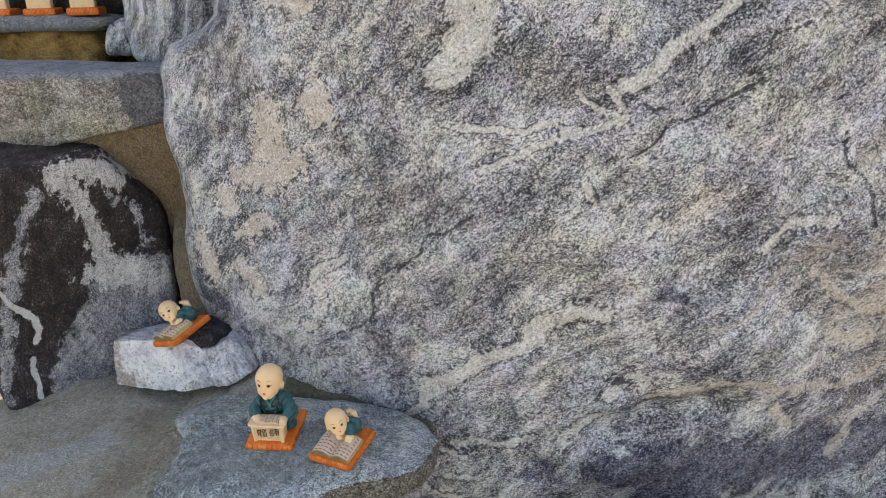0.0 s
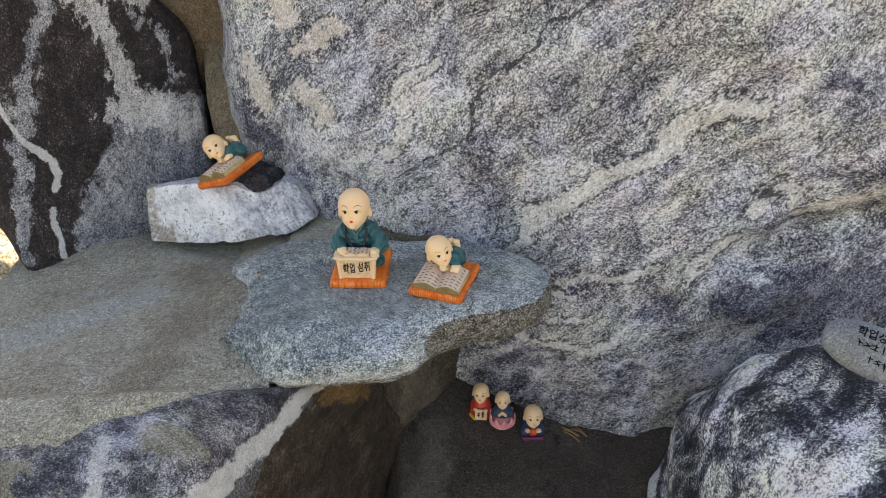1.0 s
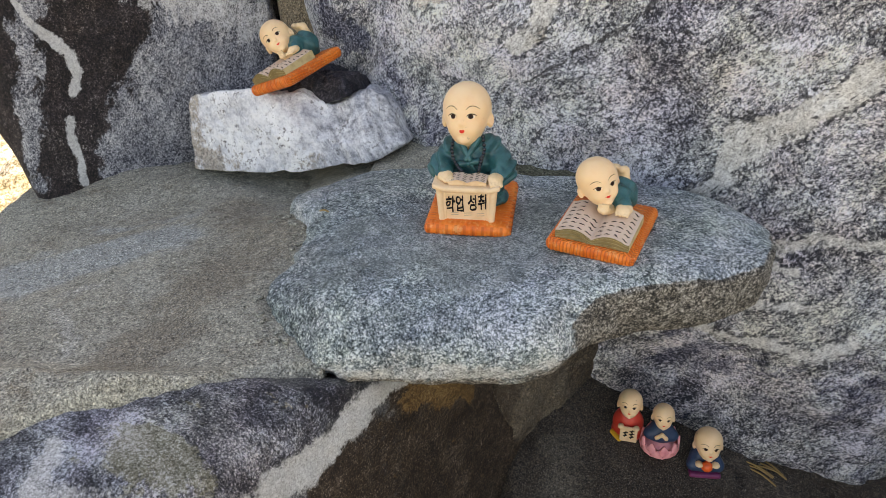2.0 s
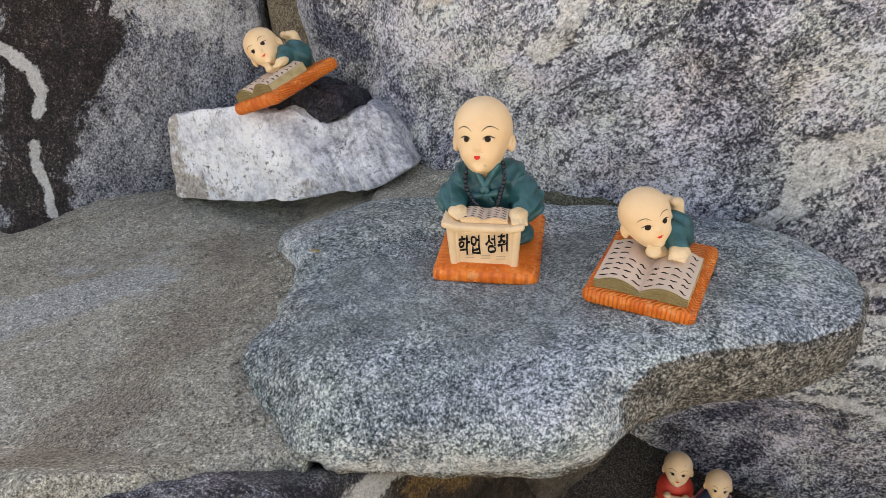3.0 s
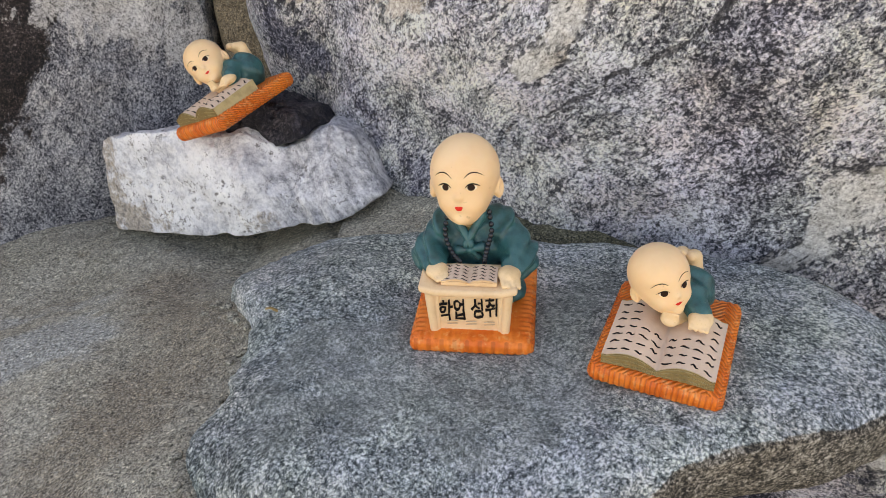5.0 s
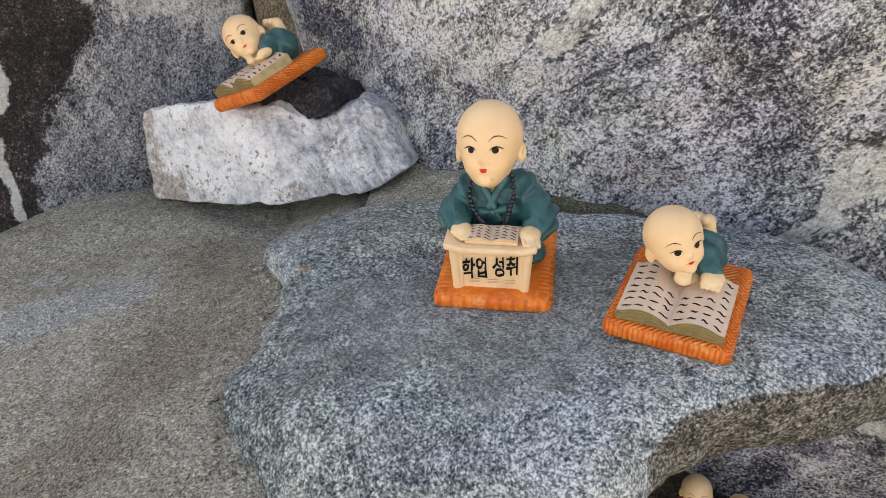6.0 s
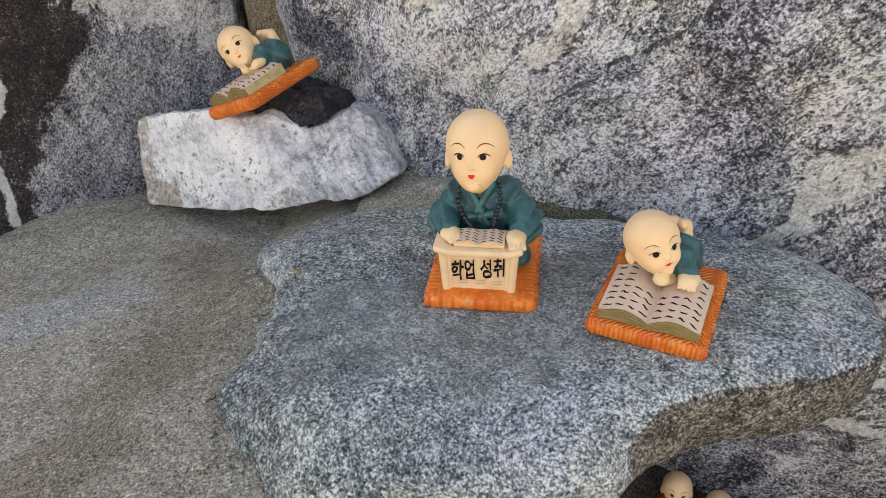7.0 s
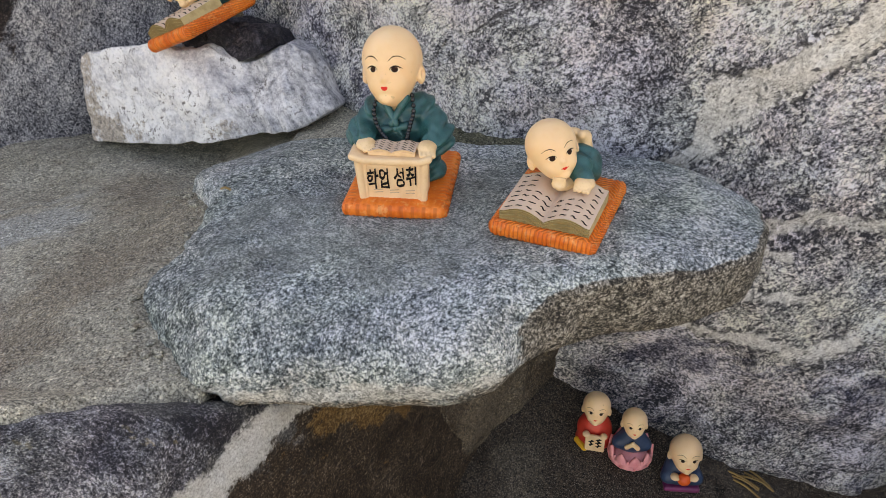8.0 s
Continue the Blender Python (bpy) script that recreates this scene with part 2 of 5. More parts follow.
GREY = [(0.06, (0.020, 0.021, 0.028)), (0.27, (0.115, 0.118, 0.136)), (0.50, (0.285, 0.288, 0.308)), (0.72, (0.455, 0.455, 0.465)), (0.95, (0.74, 0.735, 0.735))]
M_BOULDER = crystals("gneiss_grey", GREY, (0, 40, 0), (0.34, 1, 1), 0.00085, 70, 0.070, [
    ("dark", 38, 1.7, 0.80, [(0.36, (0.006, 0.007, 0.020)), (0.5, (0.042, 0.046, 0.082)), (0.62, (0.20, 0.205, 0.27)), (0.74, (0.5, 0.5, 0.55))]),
    ("warm", 50, 1.2, 0.55, [(0.3, (0.075, 0.062, 0.055)), (0.5, (0.31, 0.265, 0.235)), (0.72, (0.56, 0.51, 0.46))]),
    ("vein", 150, 0.72, 0.86, [(0.30, (0.30, 0.29, 0.275)), (0.47, (0.58, 0.57, 0.54)), (0.70, (0.82, 0.81, 0.78))]),
    ("tan", 90, 1.2, 0.68, [(0.26, (0.24, 0.20, 0.16)), (0.45, (0.50, 0.44, 0.37)), (0.72, (0.70, 0.65, 0.58))]),
    ("pink", 120, 1.5, 0.78, [(0.26, (0.30, 0.25, 0.21)), (0.45, (0.58, 0.51, 0.45)), (0.72, (0.82, 0.77, 0.71))]),
    ("crack", 330, 2.6, 0.9, [(0.3, (0.010, 0.010, 0.013)), (0.6, (0.045, 0.045, 0.052)), (0.8, (0.2, 0.2, 0.21))]),
], share=(0.70, 0.46, 1.25, 0.85), shift=0.040, tints=0.65, grit=2.3, gain=1.45, rims=("vein", "pink"))
M_DARK = crystals("amphibolite_dark", [(0.08, (0.006, 0.005, 0.005)), (0.42, (0.024, 0.018, 0.018)), (0.66, (0.060, 0.045, 0.043)), (0.84, (0.15, 0.125, 0.12)), (1.0, (0.40, 0.37, 0.36))], (0, 70, 0), (0.5, 1, 1), 0.0008, 70, 0.03, [
    ("grey", 90, 1.3, 1.0, [(0.36, (0.014, 0.015, 0.022)), (0.47, (0.15, 0.152, 0.172)), (0.57, (0.40, 0.40, 0.41)), (0.70, (0.72, 0.71, 0.70))]),
    ("white", 100, 1.4, 0.95, [(0.34, (0.09, 0.085, 0.085)), (0.45, (0.36, 0.345, 0.34)), (0.54, (0.60, 0.585, 0.57)), (0.72, (0.80, 0.78, 0.76))]),
    ("vein", 160, 0.9, 0.95, [(0.3, (0.36, 0.35, 0.34)), (0.6, (0.66, 0.65, 0.63))]),
], tints=0.4, shift=-0.06, gain=1.15)
M_LOWER = crystals("schist_grey", [(0.06, (0.010, 0.010, 0.013)), (0.28, (0.040, 0.040, 0.047)), (0.5, (0.110, 0.109, 0.118)), (0.74, (0.24, 0.237, 0.244)), (0.96, (0.56, 0.555, 0.56))], (0, 0, 30), (0.45, 1, 1), 0.00055, 70, 0.04, [
    ("pale", 60, 1.4, 0.75, [(0.3, (0.22, 0.22, 0.22)), (0.5, (0.50, 0.49, 0.47)), (0.7, (0.75, 0.74, 0.72))]),
    ("olive", 60, 1.8, 0.65, [(0.26, (0.05, 0.045, 0.028)), (0.5, (0.24, 0.22, 0.14)), (0.75, (0.52, 0.50, 0.40))]),
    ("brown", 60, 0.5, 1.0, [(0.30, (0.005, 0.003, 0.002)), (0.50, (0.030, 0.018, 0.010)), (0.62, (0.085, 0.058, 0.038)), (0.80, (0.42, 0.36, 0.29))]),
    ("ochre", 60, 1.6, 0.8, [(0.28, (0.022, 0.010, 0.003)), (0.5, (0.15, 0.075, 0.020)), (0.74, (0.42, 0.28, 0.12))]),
    ("dark_grey", 80, 0.8, 0.9, [(0.26, (0.010, 0.010, 0.011)), (0.5, (0.065, 0.065, 0.066)), (0.75, (0.34, 0.33, 0.31))]),
    ("vein", 110, 0.6, 0.88, [(0.24, (0.27, 0.26, 0.24)), (0.45, (0.52, 0.51, 0.475)), (0.70, (0.74, 0.73, 0.70))]),
], share=(0.60, 0.44, 1.5, 0.9), shift=-0.085, grit=2.1)
M_ROUND = crystals("gneiss_dark_swirl", [(0.08, (0.012, 0.013, 0.020)), (0.36, (0.062, 0.064, 0.080)), (0.52, (0.18, 0.182, 0.20)), (0.68, (0.50, 0.498, 0.50)), (0.90, (0.82, 0.81, 0.79))], (30, 30, 0), (0.40, 1, 1), 0.0010, 30, 0.13, share=(0.45, 0.35, 2.8, 0.9), shift=0.015)
M_SLAB = crystals("granite_blue_grey", [(0.06, (0.020, 0.028, 0.031)), (0.28, (0.092, 0.116, 0.120)), (0.5, (0.196, 0.229, 0.228)), (0.72, (0.345, 0.385, 0.375)), (0.96, (0.68, 0.72, 0.69))], (0, 0, 20), (0.9, 1, 1), 0.00075, 90, 0.02, [
    ("worn", 26, 1.2, 0.6, [(0.26, (0.075, 0.088, 0.086)), (0.5, (0.196, 0.220, 0.208)), (0.74, (0.37, 0.40, 0.375))]),
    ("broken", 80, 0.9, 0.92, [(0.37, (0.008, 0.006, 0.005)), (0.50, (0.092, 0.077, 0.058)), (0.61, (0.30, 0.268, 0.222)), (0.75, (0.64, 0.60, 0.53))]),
    ("lip", 70, 0.9, 0.8, [(0.28, (0.11, 0.115, 0.110)), (0.47, (0.40, 0.405, 0.380)), (0.68, (0.72, 0.72, 0.68))]),
], share=(0.62, 0.40, 0.75, 0.60), tints=0.55, seams=0.15, relief=0.0010, grit=2.3, gain=1.38, shift=0.015)
M_STRIPED = crystals("gneiss_striped", GREY, (0, 75, 0), (0.14, 1, 1), 0.0010, 46, 0.05, share=(0.4, 0.3, 2.4, 0.5), shift=-0.04)
M_CAP = crystals("granite_buff", [(0.08, (0.034, 0.032, 0.029)), (0.32, (0.135, 0.123, 0.105)), (0.62, (0.28, 0.262, 0.232)), (0.96, (0.60, 0.57, 0.53))], (0, 0, 0), (0.9, 1, 1), 0.0011, 60, 0.02, [
    ("grey", 40, 0.9, 0.9, [(0.3, (0.06, 0.066, 0.08)), (0.5, (0.17, 0.182, 0.205)), (0.7, (0.36, 0.365, 0.38))]),
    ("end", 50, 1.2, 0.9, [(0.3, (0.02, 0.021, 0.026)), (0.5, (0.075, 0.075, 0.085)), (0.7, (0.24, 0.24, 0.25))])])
M_PEBBLE = crystals("pebble_grey", [(0.1, (0.085, 0.093, 0.103)), (0.5, (0.185, 0.195, 0.21)), (0.95, (0.34, 0.345, 0.355))], (0, 0, 0), (1, 1, 1), 0.0008, 60, 0.01, share=(0.42, 0.2, 0.4, 0.4), relief=0.0005, seams=0.0)
# the darkest tone stands in for olive shadows between the stones
M_PALE = crystals("stone_pale_yellow", [(0.08, (0.09, 0.075, 0.04)), (0.35, (0.34, 0.29, 0.19)), (0.6, (0.58, 0.53, 0.41)), (0.95, (0.80, 0.78, 0.70))], (0, 0, 0), (1, 1, 1), 0.003, 30, 0.05, shift=-0.04)
M_BLACK = crystals("stone_black", [(0.1, (0.008, 0.008, 0.011)), (0.55, (0.030, 0.028, 0.036)), (0.95, (0.12, 0.11, 0.125))], (0, 20, 0), (0.5, 1, 1), 0.0012, 60, 0.02, tints=0.5, relief=0.002, rough=0.6)


def mortar(name, base, light, dark, smear=None):
    """Sandy mortar; smear: colour of the trowelled films and of the bed's painted sky tint, named by the attribute of
    that name.
    """
    m = Nodes(name)
    a = m.noise(14, 4, 0.6, None, 0.4)
    g = m.noise(800, 3, 0.6)
    g2 = m.noise(260, 4, 0.65)
    col = m.mix(m.step(a, 0.35, 0.7), base, light)
    col = m.mix(m.step(m.noise(45, 4, 0.65), 0.55, 0.75), col, dark)
    if smear:
        streak = m.noise(40, 5, 0.7, m.mapped((0.35, 1, 1), (0, 0, -25)))
        film = m.maths("MULTIPLY_ADD", m.maths("SUBTRACT", streak, 0.5), 2.2, m.attr("smear"))
        col = m.mix(m.maths("MULTIPLY", m.step(film, 0.35, 0.75), 0.85), col, smear)
        rust = m.maths("MULTIPLY_ADD", m.maths("SUBTRACT", streak, 0.5), 2.0, m.attr("rust"))
        col = m.mix(m.maths("MULTIPLY", m.step(rust, 0.3, 0.8), 0.75), col, dark)
        mark = m.maths("MULTIPLY_ADD", m.maths("SUBTRACT", m.noise(130, 5, 0.75), 0.5), 2.6, m.attr("mark"))
        col = m.mix(m.maths("MULTIPLY", m.step(mark, 0.45, 0.9), 0.7), col, (0.40, 0.385, 0.34))
    grit = m.maths("MULTIPLY_ADD", g, 0.65, m.maths("MULTIPLY", g2, 0.35))
    col = m.mix(0.85, col, m.ramp(grit, [(0.34, (0.06, 0.06, 0.06)), (0.5, (0.48, 0.48, 0.48)), (0.66, (0.96, 0.94, 0.90))]), "OVERLAY")
    bits = m.cells(1150, m.warped(m.pos, 900, 0.0009)).outputs["Color"]
    bits = m.add("ShaderNodeSeparateColor", {"Color": bits}).outputs
    col = m.mix(0.75, col, m.ramp(bits[0], [(0.0, (0.16, 0.16, 0.17)), (0.25, (0.44, 0.44, 0.44)), (0.78, (0.55, 0.55, 0.545)), (0.97, (0.92, 0.90, 0.86))]), "OVERLAY")
    hue = m.maths("MULTIPLY", m.step(bits[1], 0.80, 0.86), 0.6)
    col = m.mix(hue, col, m.mix(bits[2], dark, light))
    fine = m.noise(1500, 2, 0.5)
    col = m.mix(1.0, col, m.ramp(fine, [(0.34, (0.42, 0.42, 0.42)), (0.5, (0.97, 0.97, 0.97)), (0.66, (1.0, 1.0, 1.0))]), "MULTIPLY")
    sand = m.step(fine, 0.56, 0.70)
    col = m.mix(m.maths("MULTIPLY", sand, 0.55), col, m.mix(0.5, light, (0.62, 0.58, 0.50)))
    specks = m.step(m.noise(700, 2, 0.5, m.vector("ADD", m.pos, (4.0, 1.0, 2.0))), 0.66, 0.72)
    col = m.mix(m.maths("MULTIPLY", specks, 0.6), col, (0.03, 0.028, 0.025))
    pits = m.step(m.cells(160).outputs["Distance"], 0.0, 0.22)
    h = m.maths("MULTIPLY_ADD", g, 0.35, m.maths("MULTIPLY_ADD", g2, 0.5, m.maths("MULTIPLY", pits, 0.15)))
    return m.done(col, 0.9, h, 0.0014, 0.7, 0.2)


M_MORTAR = mortar("mortar_grey", (0.305, 0.284, 0.226), (0.365, 0.350, 0.292), (0.215, 0.180, 0.134), (0.35, 0.365, 0.345))
M_MOSS = mortar("mortar_mossy", (0.10, 0.096, 0.062), (0.15, 0.145, 0.10), (0.045, 0.045, 0.028))
# brown mortars of niche floor and fill: the ledge's shade is in their colour
M_MORTAR_SHADED = mortar("mortar_brown_shaded", (0.045, 0.033, 0.024), (0.078, 0.061, 0.048), (0.016, 0.010, 0.007), (0.115, 0.098, 0.077))
M_FILL_SHADED = mortar("mortar_smeared_shaded", (0.058, 0.043, 0.030), (0.090, 0.072, 0.054), (0.018, 0.011, 0.006), (0.135, 0.110, 0.080))
M_MORTAR_TAN = mortar("mortar_tan", (0.185, 0.142, 0.094), (0.225, 0.182, 0.128), (0.10, 0.070, 0.043))
M_RUST = mortar("mortar_rust", (0.165, 0.112, 0.066), (0.235, 0.175, 0.115), (0.060, 0.036, 0.020))
M_TAN = mortar("sandstone_tan", (0.27, 0.135, 0.032), (0.42, 0.25, 0.085), (0.040, 0.018, 0.007))
M_SOIL = mortar("soil", (0.24, 0.21, 0.17), (0.32, 0.29, 0.24), (0.16, 0.13, 0.10))


def white_stone_mat():
    m = Nodes("quartz_white")
    w = m.warped(m.pos, 25, 0.02)
    big = m.noise(38, 5, 0.65, w)
    fine = m.noise(420, 5, 0.7)
    col = m.ramp(m.maths("MULTIPLY_ADD", big, 0.62, m.maths("MULTIPLY", fine, 0.38)), [(0.34, (0.22, 0.222, 0.245)), (0.43, (0.52, 0.52, 0.55)), (0.52, (0.76, 0.755, 0.765)), (0.64, (0.88, 0.875, 0.87))])
    lines = m.maths("ABSOLUTE", m.maths("SUBTRACT", m.noise(32, 6, 0.6, w), 0.5))
    col = m.mix(m.maths("MULTIPLY", m.step(lines, 0.004, 0.0005), m.maths("MULTIPLY", m.step(m.noise(60, 3, 0.6), 0.46, 0.58), 0.8)), col, (0.12, 0.11, 0.11))
    spots = m.maths("MULTIPLY", m.step(m.noise(300, 5, 0.78), 0.545, 0.60), m.step(m.noise(40, 3, 0.6), 0.44, 0.58))
    col = m.mix(m.maths("MULTIPLY", spots, 0.85), col, (0.09, 0.075, 0.07))
    stain = m.maths("MULTIPLY_ADD", m.maths("SUBTRACT", m.noise(120, 5, 0.75), 0.5), 3.4, m.attr("stain"))
    col = m.mix(m.maths("MULTIPLY", m.step(stain, 0.45, 0.95), 0.75), col, m.ramp(fine, [(0.38, (0.10, 0.065, 0.04)), (0.6, (0.42, 0.33, 0.24))]))
    grey = m.maths("MULTIPLY_ADD", m.maths("SUBTRACT", m.noise(190, 5, 0.75, m.mapped((1, 1, 0.22), (0, 25, 0))), 0.5), 2.4, m.attr("grey"))
    col = m.mix(m.maths("MULTIPLY", m.step(grey, 0.1, 0.95), 0.92), col, m.ramp(fine, [(0.38, (0.10, 0.10, 0.115)), (0.52, (0.26, 0.262, 0.285)), (0.66, (0.48, 0.48, 0.50))]))
    h = m.maths("MULTIPLY_ADD", big, 1.6, m.maths("MULTIPLY_ADD", fine, 0.5, m.maths("MULTIPLY", m.step(lines, 0.0, 0.012), 0.25)))
    return m.done(col, 0.6, h, 0.0022, 0.8, 0.35)


M_WHITE = white_stone_mat()


def painted(name, colour, dark, rough=0.5, amount=0.5, scale=120.0, spec=0.4, depth=0.0002, sss=0.0):
    m = Nodes(name)
    n = m.noise(scale, 4, 0.6)
    f = m.noise(scale * 9, 2, 0.6)
    col = m.mix(m.maths("MULTIPLY", m.step(n, 0.42, 0.72), amount), colour, dark)
    col = m.mix(m.maths("MULTIPLY", m.step(f, 0.6, 0.75), amount * 0.6), col, dark)
    if sss:
        m.put(m.bsdf.inputs["Subsurface Weight"], sss)
        m.put(m.bsdf.inputs["Subsurface Radius"], (0.004, 0.002, 0.001))
        m.put(m.bsdf.inputs["Subsurface Scale"], 0.5)
    return m.done(col, rough, m.maths("MULTIPLY_ADD", f, 0.5, n), depth, 0.5, spec)


def straw(name, pace=3600.0, weave=1.0, groove=0.55):
    """Orange painted straw: upright strands round the sides, a grained top."""
    m = Nodes(name)
    w = m.warped(m.pos, 90, 0.0012)
    xyz = m.add("ShaderNodeSeparateXYZ", {"Vector": w}).outputs
    nrm = m.add("ShaderNodeSeparateXYZ", {"Vector": m.add("ShaderNodeTexCoord").outputs["Normal"]}).outputs
    across = m.maths("GREATER_THAN", m.maths("ABSOLUTE", nrm[0]), m.maths("ABSOLUTE", nrm[1]))
    top = m.step(nrm[2], 0.75, 0.92)
    s1 = m.maths("SINE", m.maths("MULTIPLY", xyz[0], pace))
    s2 = m.maths("SINE", m.maths("MULTIPLY", m.maths("ADD", xyz[1], m.maths("MULTIPLY", xyz[2], 1.5)), pace))
    side = m.maths("ADD", m.maths("MULTIPLY", s2, across), m.maths("MULTIPLY", s1, m.maths("SUBTRACT", 1.0, across)))
    chevron = m.maths("SINE", m.maths("MULTIPLY", m.maths("ADD", m.maths("ABSOLUTE", m.maths("SUBTRACT", xyz[0], 0.0165)), xyz[1]), 3000.0))
    lines = m.maths("ADD", m.maths("MULTIPLY", chevron, m.maths("MULTIPLY", top, weave)), m.maths("MULTIPLY", side, m.maths("SUBTRACT", 1.0, top)))
    patch = m.noise(130, 4, 0.65)
    col = m.mix(m.step(patch, 0.36, 0.66), (0.92, 0.22, 0.032), (0.78, 0.135, 0.014))
    col = m.mix(m.maths("MULTIPLY", m.step(lines, -0.2, -0.9), groove), col, (0.36, 0.055, 0.008))
    col = m.mix(m.maths("MULTIPLY", m.step(m.noise(300, 3, 0.6), 0.55, 0.68), 0.35), col, (0.92, 0.50, 0.20))
    return m.done(col, 0.45, lines, 0.0005, 0.55, 0.4)


def skin(name, colour, warm):
    """Cream painted resin, faintly blotched, with a few specks of dirt."""
    m = Nodes(name)
    col = m.mix(m.maths("MULTIPLY", m.step(m.noise(60, 4, 0.6), 0.40, 0.70), 0.4), colour, warm)
    specks = m.maths("MULTIPLY", m.step(m.noise(330, 2, 0.5), 0.70, 0.74), m.step(m.noise(70, 2, 0.5), 0.45, 0.6))
    col = m.mix(m.maths("MULTIPLY", specks, 0.35), col, (0.16, 0.10, 0.06))
    m.put(m.bsdf.inputs["Subsurface Weight"], 0.10)
    m.put(m.bsdf.inputs["Subsurface Radius"], (0.004, 0.002, 0.001))
    m.put(m.bsdf.inputs["Subsurface Scale"], 0.5)
    return m.done(col, 0.42, m.noise(500, 3, 0.6), 0.0001, 0.5, 0.45)


M_SKIN = skin("resin_cream", (0.86, 0.575, 0.33), (0.78, 0.45, 0.215))
M_HAND = painted("resin_cream_hand", (0.82, 0.57, 0.33), (0.56, 0.35, 0.16), 0.5, 0.55, 140, 0.4, 0.0003)
M_TEAL = painted("paint_teal", (0.014, 0.108, 0.112), (0.005, 0.040, 0.044), 0.36, 0.8, 160, 0.5, 0.0007)
M_INK = painted("paint_black", (0.010, 0.008, 0.008), (0.018, 0.013, 0.010), 0.6, 0.4, 300, 0.1)
M_FAINT = painted("ink_faint", (0.42, 0.33, 0.24), (0.62, 0.48, 0.32), 0.6, 0.7, 500)
M_LIP = painted("paint_red", (0.80, 0.02, 0.01), (0.55, 0.03, 0.02), 0.35, 0.3, 300)
M_EYE = painted("paint_brown", (0.030, 0.013, 0.008), (0.01, 0.006, 0.005), 0.5, 0.3, 300, 0.15)
M_WHITE_EYE = painted("paint_eye_white", (0.86, 0.72, 0.56), (0.70, 0.52, 0.36), 0.4, 0.3, 300)
M_STRAW = straw("straw_orange")
M_MAT = straw("straw_orange_plain", 1300.0, 0.0, 0.40)
M_DESK = painted("resin_desk", (0.80, 0.56, 0.34), (0.60, 0.36, 0.17), 0.5, 0.45, 130, 0.4, 0.0003)
M_PAGE = painted("paint_page", (0.70, 0.51, 0.38), (0.56, 0.38, 0.26), 0.6, 0.35, 150, 0.3, 0.0002)
M_EDGE = painted("paint_page_edge", (0.50, 0.39, 0.20), (0.26, 0.18, 0.075), 0.55, 0.5, 180, 0.3, 0.0003)
M_EDGE_DARK = painted("paint_page_gap", (0.25, 0.18, 0.08), (0.12, 0.085, 0.035), 0.6, 0.5, 180, 0.2)
M_RED = painted("paint_scarlet", (0.62, 0.05, 0.03), (0.40, 0.03, 0.02), 0.4, 0.4, 150)
M_BEAD = painted("bead_black", (0.006, 0.010, 0.016), (0.012, 0.02, 0.03), 0.25, 0.4, 300, 0.5)
M_NAVY = painted("paint_navy", (0.022, 0.05, 0.10), (0.012, 0.025, 0.05), 0.4, 0.5, 150)
M_PINK = painted("paint_pink", (0.86, 0.34, 0.34), (0.66, 0.14, 0.18), 0.45, 0.5, 140)
M_PURPLE = painted("paint_plum", (0.20, 0.03, 0.10), (0.10, 0.02, 0.06), 0.45, 0.5, 140)
M_YELLOW = painted("paint_yellow", (0.80, 0.42, 0.04), (0.6, 0.3, 0.03), 0.45, 0.4, 140)
M_ORANGE = painted("paint_orange", (0.80, 0.11, 0.02), (0.6, 0.07, 0.02), 0.4, 0.4, 140)
M_NEEDLE = painted("needle_straw", (0.32, 0.20, 0.07), (0.2, 0.11, 0.04), 0.6, 0.5, 200)

# ---- ground ----
def ground():
    r = np.concatenate([[0.0], np.geomspace(0.12, 400, 60)])
    a = np.linspace(0, 2 * math.pi, 72, endpoint=False)
    rr, aa = np.meshgrid(r[1:], a, indexing="ij")
    v = np.stack([rr * np.cos(aa), rr * np.sin(aa), np.zeros_like(rr)], -1).reshape(-1, 3)
    v[:, 2] = -0.42 + 0.02 * fbm(v, 3, 3) * np.clip(v[:, 0] ** 2 + v[:, 1] ** 2, 0, 1)
    f = grid_faces(60, 72, True)
    ob = solid("ground", np.concatenate([v, [[0, 0, -0.42]]]), [*f.tolist(), *[[60 * 72, k, (k + 1) % 72] for k in range(72)]], M_SOIL)
    tagged(ob, "pale dry sandy soil reaching far out", "ground", kind="structure")


ground()

# ---- the big boulder ----
WALL_X = [-0.30, -0.2, -0.15, -0.127, -0.076, 0.03, 0.093, 0.16, 0.254, 0.33, 0.45, 0.60, 0.85]
WALL_Y = [0.29, 0.235, 0.205, 0.188, 0.160, 0.090, 0.058, 0.025, -0.003, -0.018, -0.018, 0.0, 0.04]


def wall_y(x, z):
    u = np.linspace(-0.3, 0.85, 240)
    y = np.interp(u, WALL_X, WALL_Y)
    y = np.convolve(np.pad(y, 9, "edge"), np.hanning(19) / np.hanning(19).sum(), "valid")
    foot = np.interp(x, [0.02, 0.083, 0.14, 0.173, 0.24, 0.31], [0.010, 0.014, 0.014, 0.020, 0.012, 0.0]) * smooth(-0.03, -0.075, z)
    return np.interp(x, u, y) + 0.13 * np.maximum(z - 0.08, 0) + 0.06 * np.maximum(-0.03 - z, 0) - foot


def left_edge(z):
    return np.interp(z, [-0.3, -0.0542, 0.0465, 0.1232, 0.1996, 0.2285, 0.3049, 0.3332, 0.3466, 0.3698, 0.4172, 0.512, 0.7493], [-0.068, -0.1061, -0.1377, -0.1397, -0.1359, -0.1449, -0.1449, -0.1277, -0.0856, -0.0559, -0.0353, -0.0038, 0.0701])


